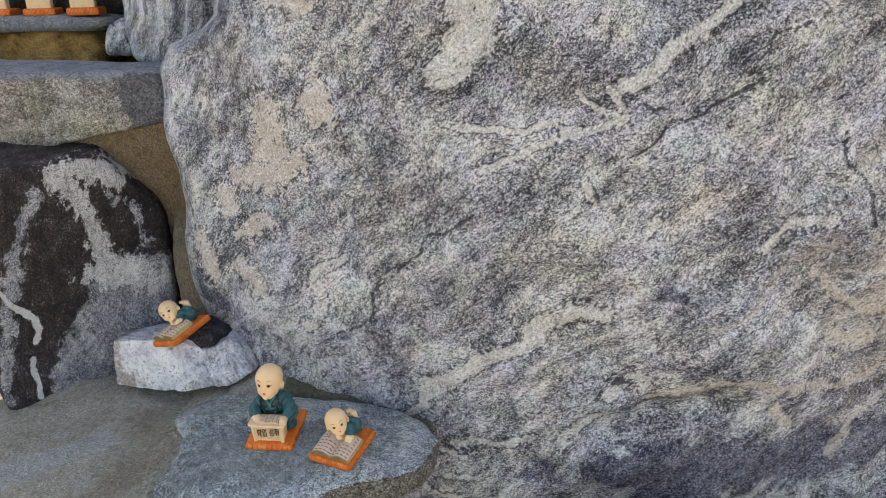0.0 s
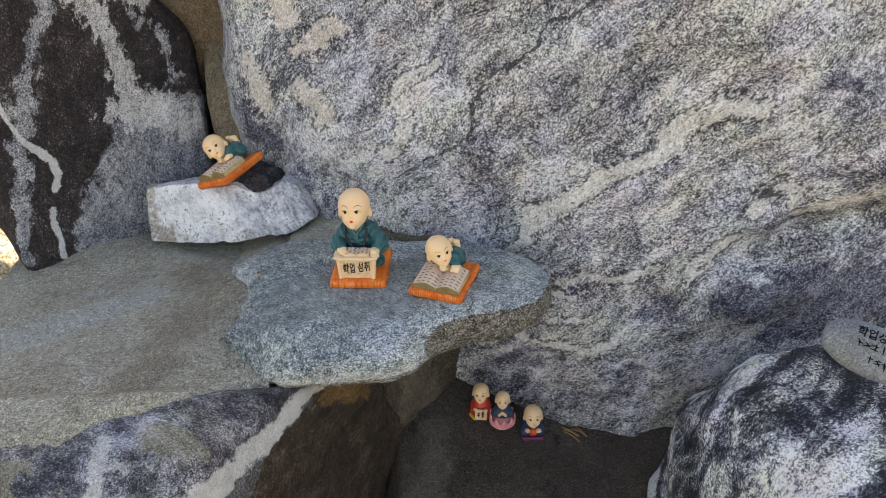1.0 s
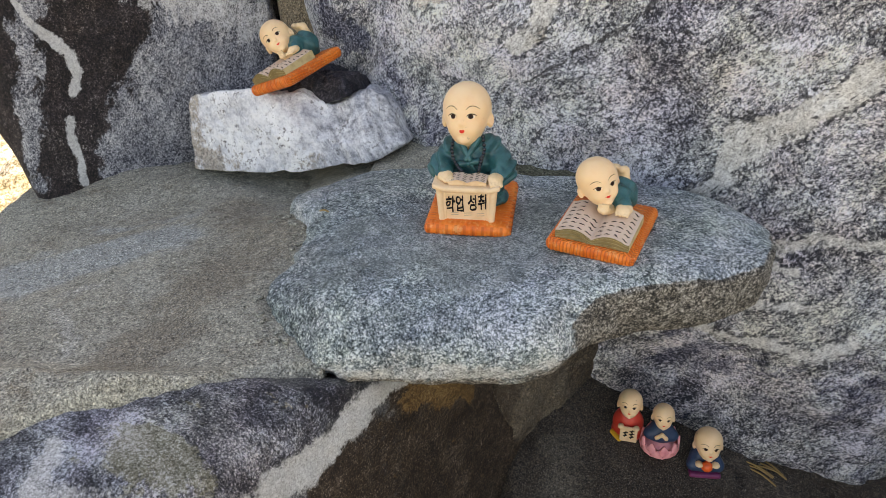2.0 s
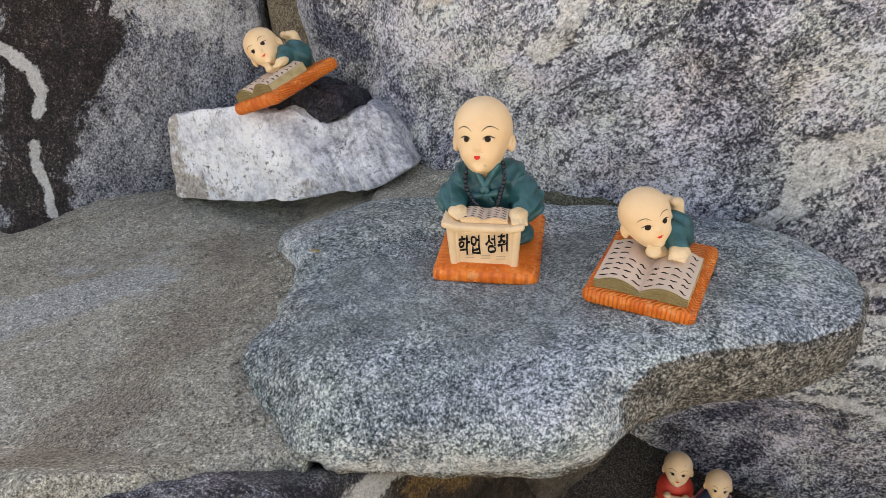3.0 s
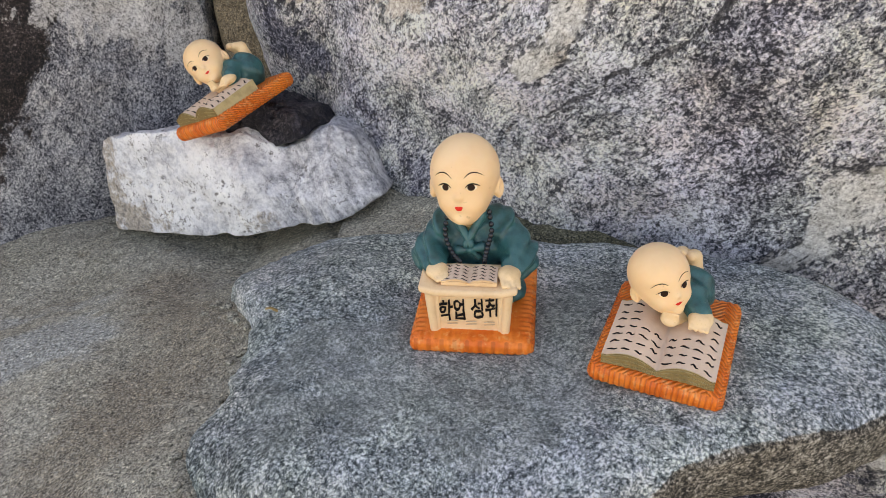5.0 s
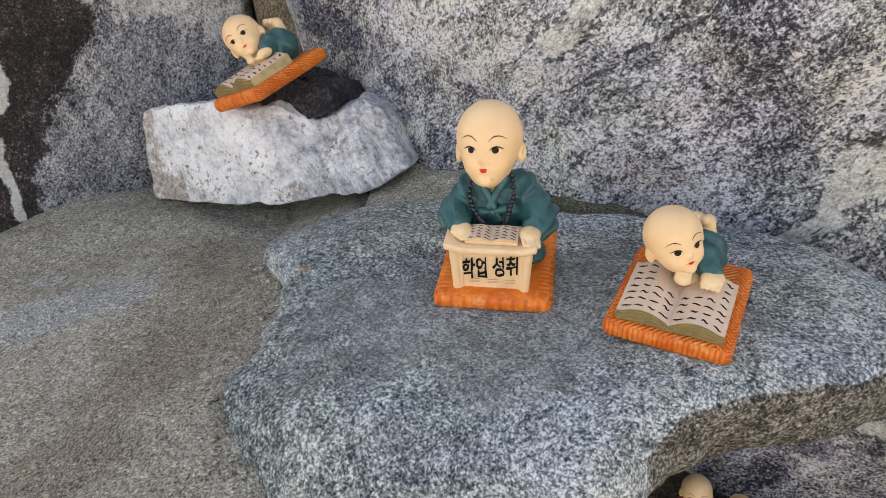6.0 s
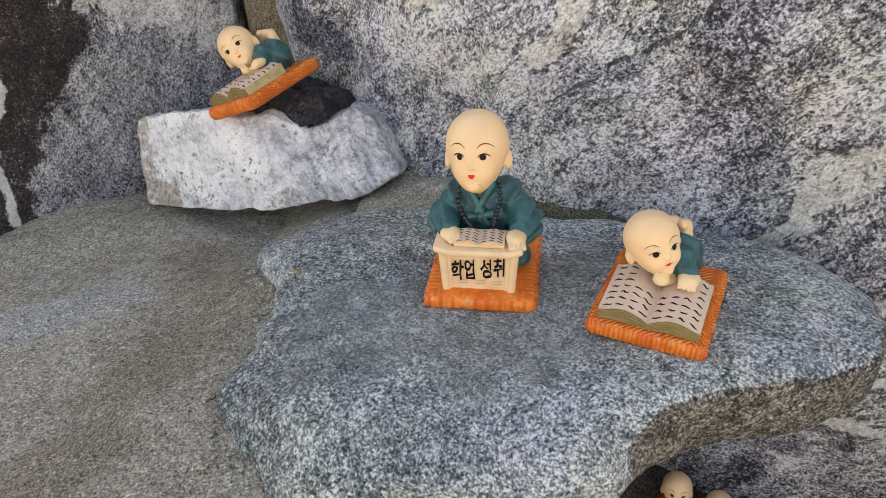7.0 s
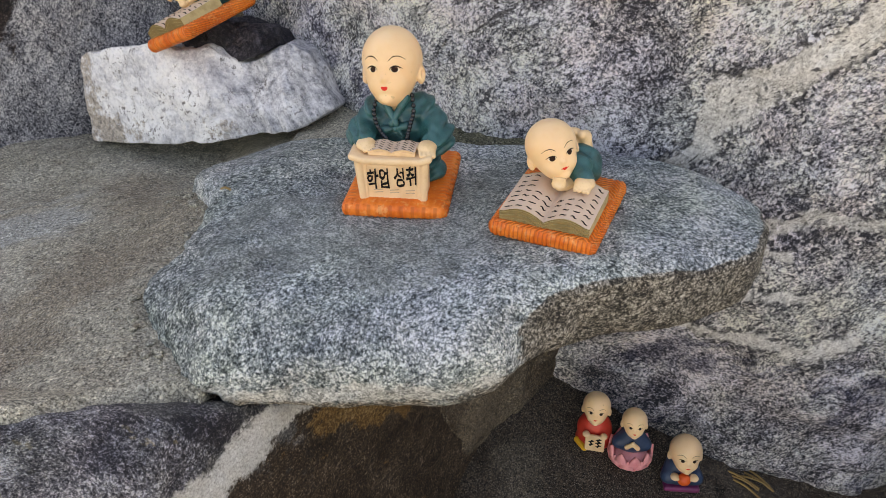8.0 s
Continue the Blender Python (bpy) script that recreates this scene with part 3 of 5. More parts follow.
def big_boulder():
    nz, nx, nr = 620, 640, 26
    z = np.linspace(-0.30, 0.85, nz)
    edge = left_edge(z) + 0.004 * fbm(np.stack([z * 0, z * 0, z], -1), 25, 3)
    s = np.linspace(0, 1, nx) ** 1.15
    turn = 0.035
    rows = []
    for k in range(nz):
        x = edge[k] + turn + (0.85 - edge[k] - turn) * s
        a = np.linspace(math.pi / 2, 0, nr, endpoint=False)
        y0 = wall_y(edge[k] + turn, z[k])
        slope = (wall_y(edge[k] + turn + 0.01, z[k]) - y0) / 0.01
        xa = edge[k] + turn - turn * np.sin(a)
        ya = y0 + slope * (xa - edge[k] - turn) + turn * 1.3 * (1 - np.cos(a))
        back = [(edge[k] + 0.03, ya[0] + 0.55), (edge[k], ya[0] + 0.40), (edge[k], ya[0] + 0.2), (edge[k], ya[0] + 0.06)]
        row = [(bx, by, z[k]) for bx, by in back] + list(zip(xa, ya, [z[k]] * nr)) + list(zip(x, wall_y(x, np.full(nx, z[k])), [z[k]] * nx)) + [(0.9, 0.5, z[k])]
        rows.append(row)
    v = np.array(rows)
    n, m = v.shape[:2]
    v = v.reshape(-1, 3)
    lump = 0.010 * fbm(v, 9, 3, 0.5, 3.1) + 0.0022 * fbm(v, 45, 4, 0.55) + 0.0006 * fbm(v, 220, 2)
    # a shelf-like overhang along the dark zone low down
    fold = smooth(0.03, 0.0, np.abs(v[:, 2] - (0.012 + 0.35 * (v[:, 0] - 0.33)))) * smooth(0.26, 0.33, v[:, 0]) * smooth(0.48, 0.40, v[:, 0])
    v[:, 1] += -lump + 0.012 * fold
    v[:, 0] += 0.3 * lump
    top = smooth(0.62, 0.85, v[:, 2])
    v[:, 1] += 0.16 * top**2
    v2 = np.concatenate([v, [[0.3, 0.4, 0.86]], [[0.3, 0.3, -0.3]]])
    f = grid_faces(n, m).tolist()
    last = (n - 1) * m
    f += [[last + k, last + k + 1, n * m] for k in range(m - 1)] + [[k + 1, k, n * m + 1] for k in range(m - 1)]
    x, z = v2[:, 0], v2[:, 2]
    wob = 0.006 * fbm(v2, 30, 3)
    x, z = x + wob, z + 0.006 * fbm(v2, 30, 3, 0.5, 9.0)

    def vein(pts, w):
        return np.clip(1 - line_dist(x, z, curve_through(pts, 40).tolist()) / (1.55 * w), 0, 1)

    cream = np.maximum.reduce([
        vein([(0.141, 0.0), (0.154, 0.029), (0.172, 0.049), (0.208, 0.076), (0.227, 0.088), (0.245, 0.101), (0.249, 0.112), (0.26, 0.127), (0.298, 0.138), (0.309, 0.137)], 0.0092),
        0.8 * vein([(0.118, -0.02), (0.128, -0.011), (0.141, 0.0)], 0.008),
        vein([(0.198, 0.254), (0.217, 0.261), (0.24, 0.272), (0.264, 0.284), (0.288, 0.293), (0.311, 0.301)], 0.0042),
        vein([(0.174, 0.289), (0.203, 0.292), (0.244, 0.296), (0.256, 0.294), (0.266, 0.293)], 0.0036),
        vein([(0.315, 0.332), (0.33, 0.339), (0.35, 0.355), (0.372, 0.369), (0.392, 0.383), (0.435, 0.41)], 0.0080),
        vein([(0.305, 0.328), (0.309, 0.318), (0.311, 0.307)], 0.0045), 0.85 * vein([(0.279, 0.322), (0.29, 0.312), (0.311, 0.304)], 0.004),
        vein([(0.203, 0.43), (0.199, 0.386), (0.196, 0.365)], 0.026), vein([(0.196, 0.365), (0.19, 0.347), (0.173, 0.33)], 0.015),
        vein([(0.068, 0.151), (0.045, 0.138), (0.034, 0.125), (0.042, 0.114), (0.044, 0.098), (0.035, 0.082), (0.022, 0.072)], 0.0072),
        vein([(0.28, -0.014), (0.291, 0.008), (0.303, 0.026)], 0.0075), vein([(0.316, 0.050), (0.343, 0.065), (0.347, 0.051)], 0.0075),
        0.85 * vein([(0.12, -0.036), (0.155, -0.039), (0.185, -0.043)], 0.0045), 0.7 * vein([(0.10, -0.060), (0.14, -0.070), (0.20, -0.064)], 0.0045), 0.7 * vein([(0.17, -0.03), (0.21, -0.022), (0.25, -0.01)], 0.008),
        0.75 * vein([(0.12, -0.087), (0.16, -0.094), (0.22, -0.087)], 0.007),
        0.8 * vein([(0.288, 0.249), (0.291, 0.242)], 0.007), 0.8 * vein([(0.348, 0.22), (0.334, 0.213)], 0.006),
        0.75 * vein([(0.20, 0.280), (0.225, 0.283), (0.252, 0.288)], 0.0022), 0.75 * vein([(0.206, 0.269), (0.231, 0.276)], 0.002),
        0.7 * vein([(0.436, 0.188), (0.464, 0.208), (0.493, 0.212)], 0.010)])
    tan = np.maximum.reduce([
        vein([(0.357, 0.044), (0.383, 0.059), (0.41, 0.067), (0.448, 0.061), (0.487, 0.058), (0.541, 0.055), (0.568, 0.063), (0.61, 0.075)], 0.0062),
        vein([(0.541, -0.036), (0.552, 0.006), (0.57, 0.031)], 0.006), vein([(0.469, 0.033), (0.482, 0.015)], 0.008), vein([(0.512, 0.101), (0.533, 0.092), (0.55, 0.089)], 0.007),
        vein([(0.49, 0.165), (0.505, 0.145), (0.539, 0.131), (0.565, 0.116)], 0.007), 0.7 * vein([(0.397, 0.119), (0.436, 0.138), (0.464, 0.167)], 0.006)])
    pink = np.maximum.reduce([
        vein([(0.005, 0.292), (0.006, 0.263)], 0.019), vein([(-0.012, 0.246), (0.016, 0.251)], 0.015), vein([(0.03, 0.24), (0.002, 0.228), (-0.042, 0.212)], 0.016),
        vein([(-0.062, 0.182), (-0.065, 0.193)], 0.016), vein([(0.056, 0.31), (0.061, 0.295)], 0.015), vein([(-0.101, 0.131), (-0.097, 0.113), (-0.092, 0.104)], 0.014),
        vein([(-0.049, 0.116), (-0.038, 0.102)], 0.017), 0.75 * vein([(-0.052, 0.15), (-0.015, 0.171)], 0.015), 0.8 * vein([(0.012, 0.395), (0.055, 0.386)], 0.012)])
    warm = np.clip(0.72 - np.hypot((x - 0.61) / 0.42, (z - 0.145) / 0.24), 0, 1) * 1.1
    warm = np.maximum(warm, 0.9 * np.clip(1 - np.hypot((x - 0.522) / 0.02, (z - 0.266) / 0.03), 0, 1))
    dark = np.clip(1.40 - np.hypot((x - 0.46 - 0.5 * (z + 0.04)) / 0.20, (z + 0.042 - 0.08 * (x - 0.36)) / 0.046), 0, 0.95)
    # shadow on the low face beside the niche, painted in
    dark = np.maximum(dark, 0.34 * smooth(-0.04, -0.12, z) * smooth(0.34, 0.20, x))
    dark = np.maximum(dark, 0.62 * vein([(-0.115, 0.088), (-0.105, 0.073), (-0.058, 0.036), (-0.035, -0.001)], 0.020))
    dark = np.maximum(dark, 0.9 * vein([(0.358, 0.151), (0.370, 0.147)], 0.007))
    crack = np.maximum.reduce([
        vein([(0.198, 0.217), (0.171, 0.201), (0.151, 0.187), (0.144, 0.173), (0.12, 0.153), (0.105, 0.122), (0.084, 0.091), (0.069, 0.076)], 0.0019),
        0.75 * vein([(0.069, 0.076), (0.05, 0.062), (0.029, 0.047)], 0.0017),
        vein([(0.321, 0.27), (0.336, 0.28), (0.348, 0.298), (0.367, 0.307), (0.387, 0.313), (0.413, 0.32), (0.424, 0.327)], 0.0017), vein([(0.424, 0.327), (0.409, 0.339), (0.42, 0.355), (0.429, 0.367), (0.455, 0.369)], 0.0017),
        0.8 * vein([(0.315, 0.329), (0.326, 0.32), (0.344, 0.317)], 0.0016), 0.8 * vein([(0.383, 0.365), (0.402, 0.379)], 0.0016),
        vein([(0.499, 0.278), (0.505, 0.26), (0.522, 0.234), (0.527, 0.209)], 0.0018), vein([(0.323, 0.062), (0.331, 0.060)], 0.0055),
        0.8 * vein([(0.302, 0.042), (0.324, 0.073), (0.348, 0.073)], 0.0015), 0.75 * vein([(-0.038, 0.21), (-0.023, 0.204), (0.008, 0.214), (0.038, 0.229)], 0.0016),
        0.7 * vein([(0.352, 0.09), (0.354, 0.114)], 0.0014), 0.8 * vein([(0.166, -0.032), (0.176, -0.036)], 0.002)])
    v2[:, 1] += 0.0006 * smooth(0.3, 0.8, crack)
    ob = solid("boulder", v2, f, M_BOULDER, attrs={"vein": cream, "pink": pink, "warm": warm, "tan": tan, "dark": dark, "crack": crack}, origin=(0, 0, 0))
    tagged(ob, "huge grey banded gneiss boulder with cream and pinkish veins", "boulder")


big_boulder()


def moved(by, shape):
    return shape[0] + np.array(by), shape[1]


def stone(name, label, category, shape, material, attrs=None, lean=None):
    """A rock; lean: a matrix that sets the finished rock in its place."""
    v, f = shape
    marks = attrs(v) if attrs else None
    if lean is not None:
        m = np.array(lean)
        v = v @ m[:3, :3].T + m[:3, 3]
    return tagged(solid(name, v, f, material, attrs=marks), label, category)


# the rocks beside and behind the boulder lean back a little; those in front of it likewise
LEAN_BACK = Matrix(((0.9702, 0.0110, 0.0225, 0.0002), (-0.0129, 0.9665, 0.0867, -0.0049), (-0.0214, -0.0870, 0.9664, 0.0041), (0, 0, 0, 1)))
LEAN_FRONT = Matrix(((0.9916, 0.0221, 0.0148, -0.0018), (-0.0229, 0.9898, 0.0613, 0.0002), (-0.0134, -0.0616, 0.9899, -0.0042), (0, 0, 0, 1)))


# ---- dark rock beside the boulder ----
def dark_attrs(v):
    x, z = v[:, 0] + 0.004 * fbm(v, 30, 3), v[:, 2] + 0.004 * fbm(v, 30, 3, 0.5, 5.0)
    xs, zs = v[:, 0] + 0.0012 * fbm(v, 60, 3), v[:, 2] + 0.0012 * fbm(v, 60, 3, 0.5, 5.0)

    def band(pts, w, x=x, z=z):
        return np.clip(1 - line_dist(x, z, pts) / (2 * w), 0, 1)

    vein = np.maximum.reduce([
        band([(-0.338, 0.17), (-0.330, 0.125), (-0.3249, 0.1027), (-0.3207, 0.089)], 0.0018, xs, zs),
        band([(-0.3207, 0.089), (-0.3138, 0.0779), (-0.3062, 0.0646), (-0.3031, 0.0495), (-0.3084, 0.0361)], 0.0026, xs, zs),
        band([(-0.3122, 0.0185), (-0.3127, 0.0013), (-0.3127, -0.021), (-0.3135, -0.035)], 0.0022, xs, zs)])
    start = np.interp(z, [-0.06, -0.02, 0.017, 0.044, 0.071, 0.092], [-0.309, -0.302, -0.292, -0.280, -0.264, -0.252])
    grey = np.maximum(0.85 * smooth(-0.006, 0.008, x - start) * smooth(0.115, 0.09, z), 0.8 * band([(-0.285, 0.21), (-0.300, 0.18), (-0.312, 0.14), (-0.322, 0.09), (-0.330, 0.03), (-0.340, -0.03)], 0.007))
    grey = np.maximum(grey, 0.6 * band([(-0.232, 0.20), (-0.215, 0.17), (-0.20, 0.12)], 0.008))
    white = np.maximum.reduce([
        band([(-0.266, 0.226), (-0.245, 0.226), (-0.225, 0.208)], 0.010), band([(-0.263, 0.22), (-0.257, 0.195), (-0.2446, 0.1545), (-0.240, 0.115)], 0.0085),
        band([(-0.240, 0.097), (-0.200, 0.080)], 0.017)])
    return {"vein": vein, "grey": grey, "white": white}


stone("dark_rock", "upright dark brown rock with grey patches and white veins", "rock", rock_shape((-0.31, 0.30, 0.09), [
    ((0.66, -0.74, 0.05), (-0.26, 0.185, 0.10)), ((-0.25, -0.95, 0.0), (-0.35, 0.118, 0.05)), ((-0.93, -0.2, -0.32), (-0.352, 0.12, -0.03)),
    ((0.1, -0.15, 1), (-0.27, 0.17, 0.238)), ((0.75, 0.1, 0.55), (-0.205, 0.24, 0.19)), ((1, 0.2, 0), (-0.187, 0.26, 0.10)), ((0, 0, -1), (-0.3, 0.2, -0.09)), ((0, 1, 0), (-0.3, 0.42, 0.1))],
    30, 150, 0.004, 14, 2.0), M_DARK, dark_attrs, lean=LEAN_BACK)

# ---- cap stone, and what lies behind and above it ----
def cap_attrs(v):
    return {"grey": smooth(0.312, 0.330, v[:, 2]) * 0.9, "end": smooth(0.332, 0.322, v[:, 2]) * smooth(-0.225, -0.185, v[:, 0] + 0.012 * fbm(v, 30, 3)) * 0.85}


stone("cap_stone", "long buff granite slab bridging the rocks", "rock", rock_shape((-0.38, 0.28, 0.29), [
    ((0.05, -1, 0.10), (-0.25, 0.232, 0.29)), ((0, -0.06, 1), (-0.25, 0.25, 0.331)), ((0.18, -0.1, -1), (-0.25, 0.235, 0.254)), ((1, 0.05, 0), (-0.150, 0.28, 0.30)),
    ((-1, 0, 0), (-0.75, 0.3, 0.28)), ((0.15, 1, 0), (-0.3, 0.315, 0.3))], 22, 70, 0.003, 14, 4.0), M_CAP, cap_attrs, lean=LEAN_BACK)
stone("cap_mortar", "smooth rust-brown mortar filling the joint under the cap stone", "mortar", rock_shape((-0.21, 0.30, 0.235), [
    ((0.1, -1, -0.27), (-0.22, 0.243, 0.26)), ((-0.9, 0, -0.42), (-0.30, 0.3, 0.24)), ((1, 0, 0), (-0.12, 0.3, 0.24)), ((0, 0, 1), (-0.2, 0.3, 0.285)), ((0, 0, -1), (-0.2, 0.3, 0.09)), ((0, 1, 0), (-0.2, 0.36, 0.24))],
    14, 40, 0.003, 20, 21.0), M_RUST, lean=LEAN_BACK)
stone("tan_rock", "rough ochre sandstone block behind the cap stone", "rock", rock_shape((-0.50, 0.62, 0.30), [
    ((0, -1, 0.1), (-0.4, 0.42, 0.35)), ((0, -0.1, 1), (-0.4, 0.45, 0.372)), ((1, -0.1, 0), (-0.295, 0.6, 0.36)), ((-1, 0, 0), (-0.9, 0.6, 0.3)), ((0, 0, -1), (-0.4, 0.6, 0.2)), ((0, 1, 0), (-0.4, 0.8, 0.3))],
    12, 60, 0.020, 26, 6.0), M_TAN, lean=LEAN_BACK)
stone("grey_ledge", "thin grey stone shelf under the row of figurines", "rock", rock_shape((-0.50, 0.58, 0.374), [
    ((0, -1, 0), (-0.4, 0.405, 0.37)), ((0, 0, 1), (-0.4, 0.55, 0.384)), ((0, 0, -1), (-0.4, 0.55, 0.362)), ((1, 0, 0), (-0.285, 0.6, 0.37)), ((-1, 0, 0), (-0.9, 0.6, 0.37)), ((0, 1, 0), (-0.4, 0.8, 0.37))],
    14, 40, 0.004, 20, 8.0), M_CAP, lambda v: {"grey": np.full(len(v), 0.6), "end": 0 * v[:, 0]}, lean=LEAN_BACK)
stone("small_grey_rock", "small rounded blue-grey stone wedged beside the striped rock", "rock", rock_shape((-0.270, 0.415, 0.358), [
    ((0, -1, 0.2), (-0.27, 0.388, 0.358)), ((1, 0, 0), (-0.248, 0.40, 0.35)), ((-1, 0, 0.2), (-0.284, 0.40, 0.358)), ((0, 0, 1), (-0.27, 0.40, 0.378)), ((0, 0, -1), (-0.27, 0.40, 0.330)), ((0, 1, 0), (-0.27, 0.45, 0.35))],
    4, 24, 0.003, 30, 1.0), M_STRIPED, lean=LEAN_BACK)
stone("striped_rock", "upright grey gneiss rock with fine dark stripes", "rock", rock_shape((-0.13, 0.47, 0.46), [
    ((-0.2, -1, 0.08), (-0.2, 0.366, 0.36)), ((-1, -0.15, -0.05), (-0.250, 0.38, 0.36)), ((1, 0, 0), (0.02, 0.5, 0.45)), ((0, 0, 1), (-0.1, 0.5, 0.70)), ((-0.1, -0.2, -1), (-0.2, 0.39, 0.316)), ((0, 1, 0), (-0.1, 0.7, 0.4)), ((0.5, -1, 0), (-0.155, 0.36, 0.36))],
    18, 60, 0.004, 22, 3.0), M_STRIPED, lean=LEAN_BACK)
# added backing that hides the sunlit ground behind the shelf
stone("shelf_backing", "added dark brown backing behind the shelf figurines", "rock", rock_shape((-0.60, 0.60, 0.50), [
    ((0, -1, 0.1), (-0.5, 0.495, 0.45)), ((0, 0, 1), (-0.5, 0.6, 0.68)), ((1, 0, 0), (-0.20, 0.6, 0.5)), ((-1, 0, 0), (-1.0, 0.6, 0.5)), ((0, 0, -1), (-0.5, 0.6, 0.375)), ((0, 1, 0), (-0.5, 0.72, 0.5))],
    12, 40, 0.012, 14, 9.0), M_DARK, lambda v: {"grey": 0 * v[:, 0], "white": 0 * v[:, 0], "vein": 0 * v[:, 0]}, lean=LEAN_BACK)
for k, (cx, cy, r, top) in enumerate(((-0.70, 0.56, 0.085, -0.25), (-0.86, 0.66, 0.10, -0.22), (-0.66, 0.76, 0.09, -0.24), (-1.06, 0.60, 0.12, -0.20), (-0.82, 0.88, 0.12, -0.18))):
    stone("pale_rock", "pale yellowish sunlit stone lying on the ground beyond the wall", "rock", rock_shape((cx, cy, -0.33), [
        ((0.2 - 0.1 * k, -0.3, 1), (cx, cy, top)), ((0.2, -1, 0.2), (cx, cy - r, -0.33)), ((1, 0.1 * k, 0.1), (cx + r * 0.9, cy, -0.33)), ((-1, 0.2, 0.2), (cx - r * 0.9, cy, -0.33)), ((0, 1, 0), (cx, cy + r, -0.33)), ((0, 0, -1), (cx, cy, -0.43))],
        8, 30, 0.012, 18, 3.0 + k), M_PALE)


# ---- mortar bed ----
def sheet(name, x0, x1, y0, y1, step, height, thick, material, label, category, attrs=None):
    xs, ys = np.arange(x0, x1 + step, step), np.arange(y0, y1 + step, step)
    gx, gy = np.meshgrid(xs, ys, indexing="ij")
    top = np.stack([gx, gy, height(gx.ravel(), gy.ravel()).reshape(gx.shape)], -1)
    n, m = gx.shape
    low = top.copy()
    low[..., 2] -= thick
    v = np.concatenate([top.reshape(-1, 3), low.reshape(-1, 3)])
    f = grid_faces(n, m)
    rim = [i * m for i in range(n)] + [(n - 1) * m + j for j in range(1, m)] + [i * m + m - 1 for i in range(n - 2, -1, -1)] + list(range(m - 2, 0, -1))
    q = [[a, b, b + n * m, a + n * m] for a, b in zip(rim, rim[1:] + rim[:1])]
    return tagged(solid(name, v, f.tolist() + (f[:, ::-1] + n * m).tolist() + q, material, attrs=attrs(v) if attrs else None), label, category, kind="structure")


def bed_height(x, y):
    p = np.stack([x, y, 0 * x], -1)
    z = -0.030 - 0.02 * smooth(-0.15, -0.45, x) + 0.012 * smooth(-0.20, -0.10, x) * smooth(0.05, -0.06, y) - 0.006 * smooth(0.03, 0.10, y)
    z = z + 0.014 * smooth(-0.16, -0.09, x) * smooth(-0.02, 0.04, y) * smooth(0.10, 0.05, y)
    z = z + 0.015 * smooth(-0.135, -0.085, x) * smooth(0.055, 0.09, y)
    z = z + 0.02 * smooth(-0.06, 0.06, x) * smooth(0.04, 0.12, y)
    z = z + 0.010 * smooth(-0.23, -0.29, x) * smooth(0.05, 0.11, y)
    z = z - 0.3 * smooth(-0.355, -0.385, x) * smooth(0.075, 0.11, y)
    z = z + 0.0022 * fbm(p, 22, 4) + 0.0007 * fbm(p, 160, 3)
    # a thin skin of mortar runs out over the rock in front
    under = np.minimum(np.minimum(-0.016 - 0.17 * (x + 0.10) + 0.12 * (y + 0.14), -0.011 + 0.08 * (x + 0.16) + 0.1 * (y + 0.14)), -0.034 - 0.75 * (y + 0.085))
    rim = np.interp(x, [-0.6, -0.3, -0.2, -0.126, -0.07], [-0.172, -0.160, -0.142, -0.113, -0.094]) + 0.007 * fbm(p, 34, 4, 0.6, 6.0)
    skin = under + 0.0045 - 0.02 * smooth(0.004, -0.014, y - rim) - 0.3 * smooth(-0.010, -0.03, y - rim) + 0.0008 * fbm(p, 160, 3) + 0.0015 * fbm(p, 40, 3)
    return np.where(y < -0.05, np.maximum(z - 0.3 * smooth(0.0, -0.02, y - rim), skin), z)


def bed_attrs(v):
    x, y = v[:, 0], v[:, 1]
    # films at the left also carry the sky's cool reflection as colour
    smear = np.maximum(0.8 * smooth(0.055, 0.0, line_dist(x, y, [(-0.40, -0.01), (-0.28, 0.005), (-0.20, 0.04)])), 0.5 * smooth(-0.32, -0.42, x))
    smear = np.maximum(smear, 0.5 * smooth(0.03, 0.0, line_dist(x, y, [(-0.26, 0.06), (-0.20, 0.075), (-0.14, 0.075)])))
    mark = np.maximum(np.clip(1 - line_dist(x, y, [(-0.206, -0.076), (-0.213, -0.06), (-0.232, -0.04)]) / 0.010, 0, 1), np.clip(1 - line_dist(x, y, [(-0.225, -0.012), (-0.242, -0.02)]) / 0.010, 0, 1))
    rust = 0.85 * smooth(0.05, 0.0, line_dist(x, y, [(-0.17, 0.075), (-0.125, 0.03), (-0.15, -0.03), (-0.17, -0.09)]))
    return {"smear": smear, "mark": mark, "rust": rust}


sheet("mortar_bed", -0.62, -0.070, -0.19, 0.36, 0.003, bed_height, 0.02, M_MORTAR, "trowelled grey-brown mortar bed with smears and painted bluish sky tint", "mortar", bed_attrs)

def joint_height(x, y):
    rim = np.interp(x, [-0.09, -0.04, 0.03, 0.088, 0.138], [0.086, 0.086, 0.067, 0.055, 0.028])
    d = y - rim
    groove = 0.006 * smooth(0.003, 0.010, d) * smooth(-0.045, -0.015, x) * smooth(0.085, 0.05, x) - 0.013 * smooth(0.007, 0.001, np.abs(d - 0.001)) * smooth(-0.03, 0.0, x)
    return -0.016 + groove + 0.0025 * fbm(np.stack([x, y, 0 * x], -1), 22, 4) + 0.0015 * fbm(np.stack([x, y, 0 * x], -1), 90, 3) + 0.004 * smooth(0.04, 0.09, y) * smooth(0.03, -0.03, x)


sheet("mortar_joint", -0.074, -0.012, 0.02, 0.22, 0.003, joint_height, 0.015, M_MORTAR, "sandy grey-brown mortar joint behind the slab", "mortar")
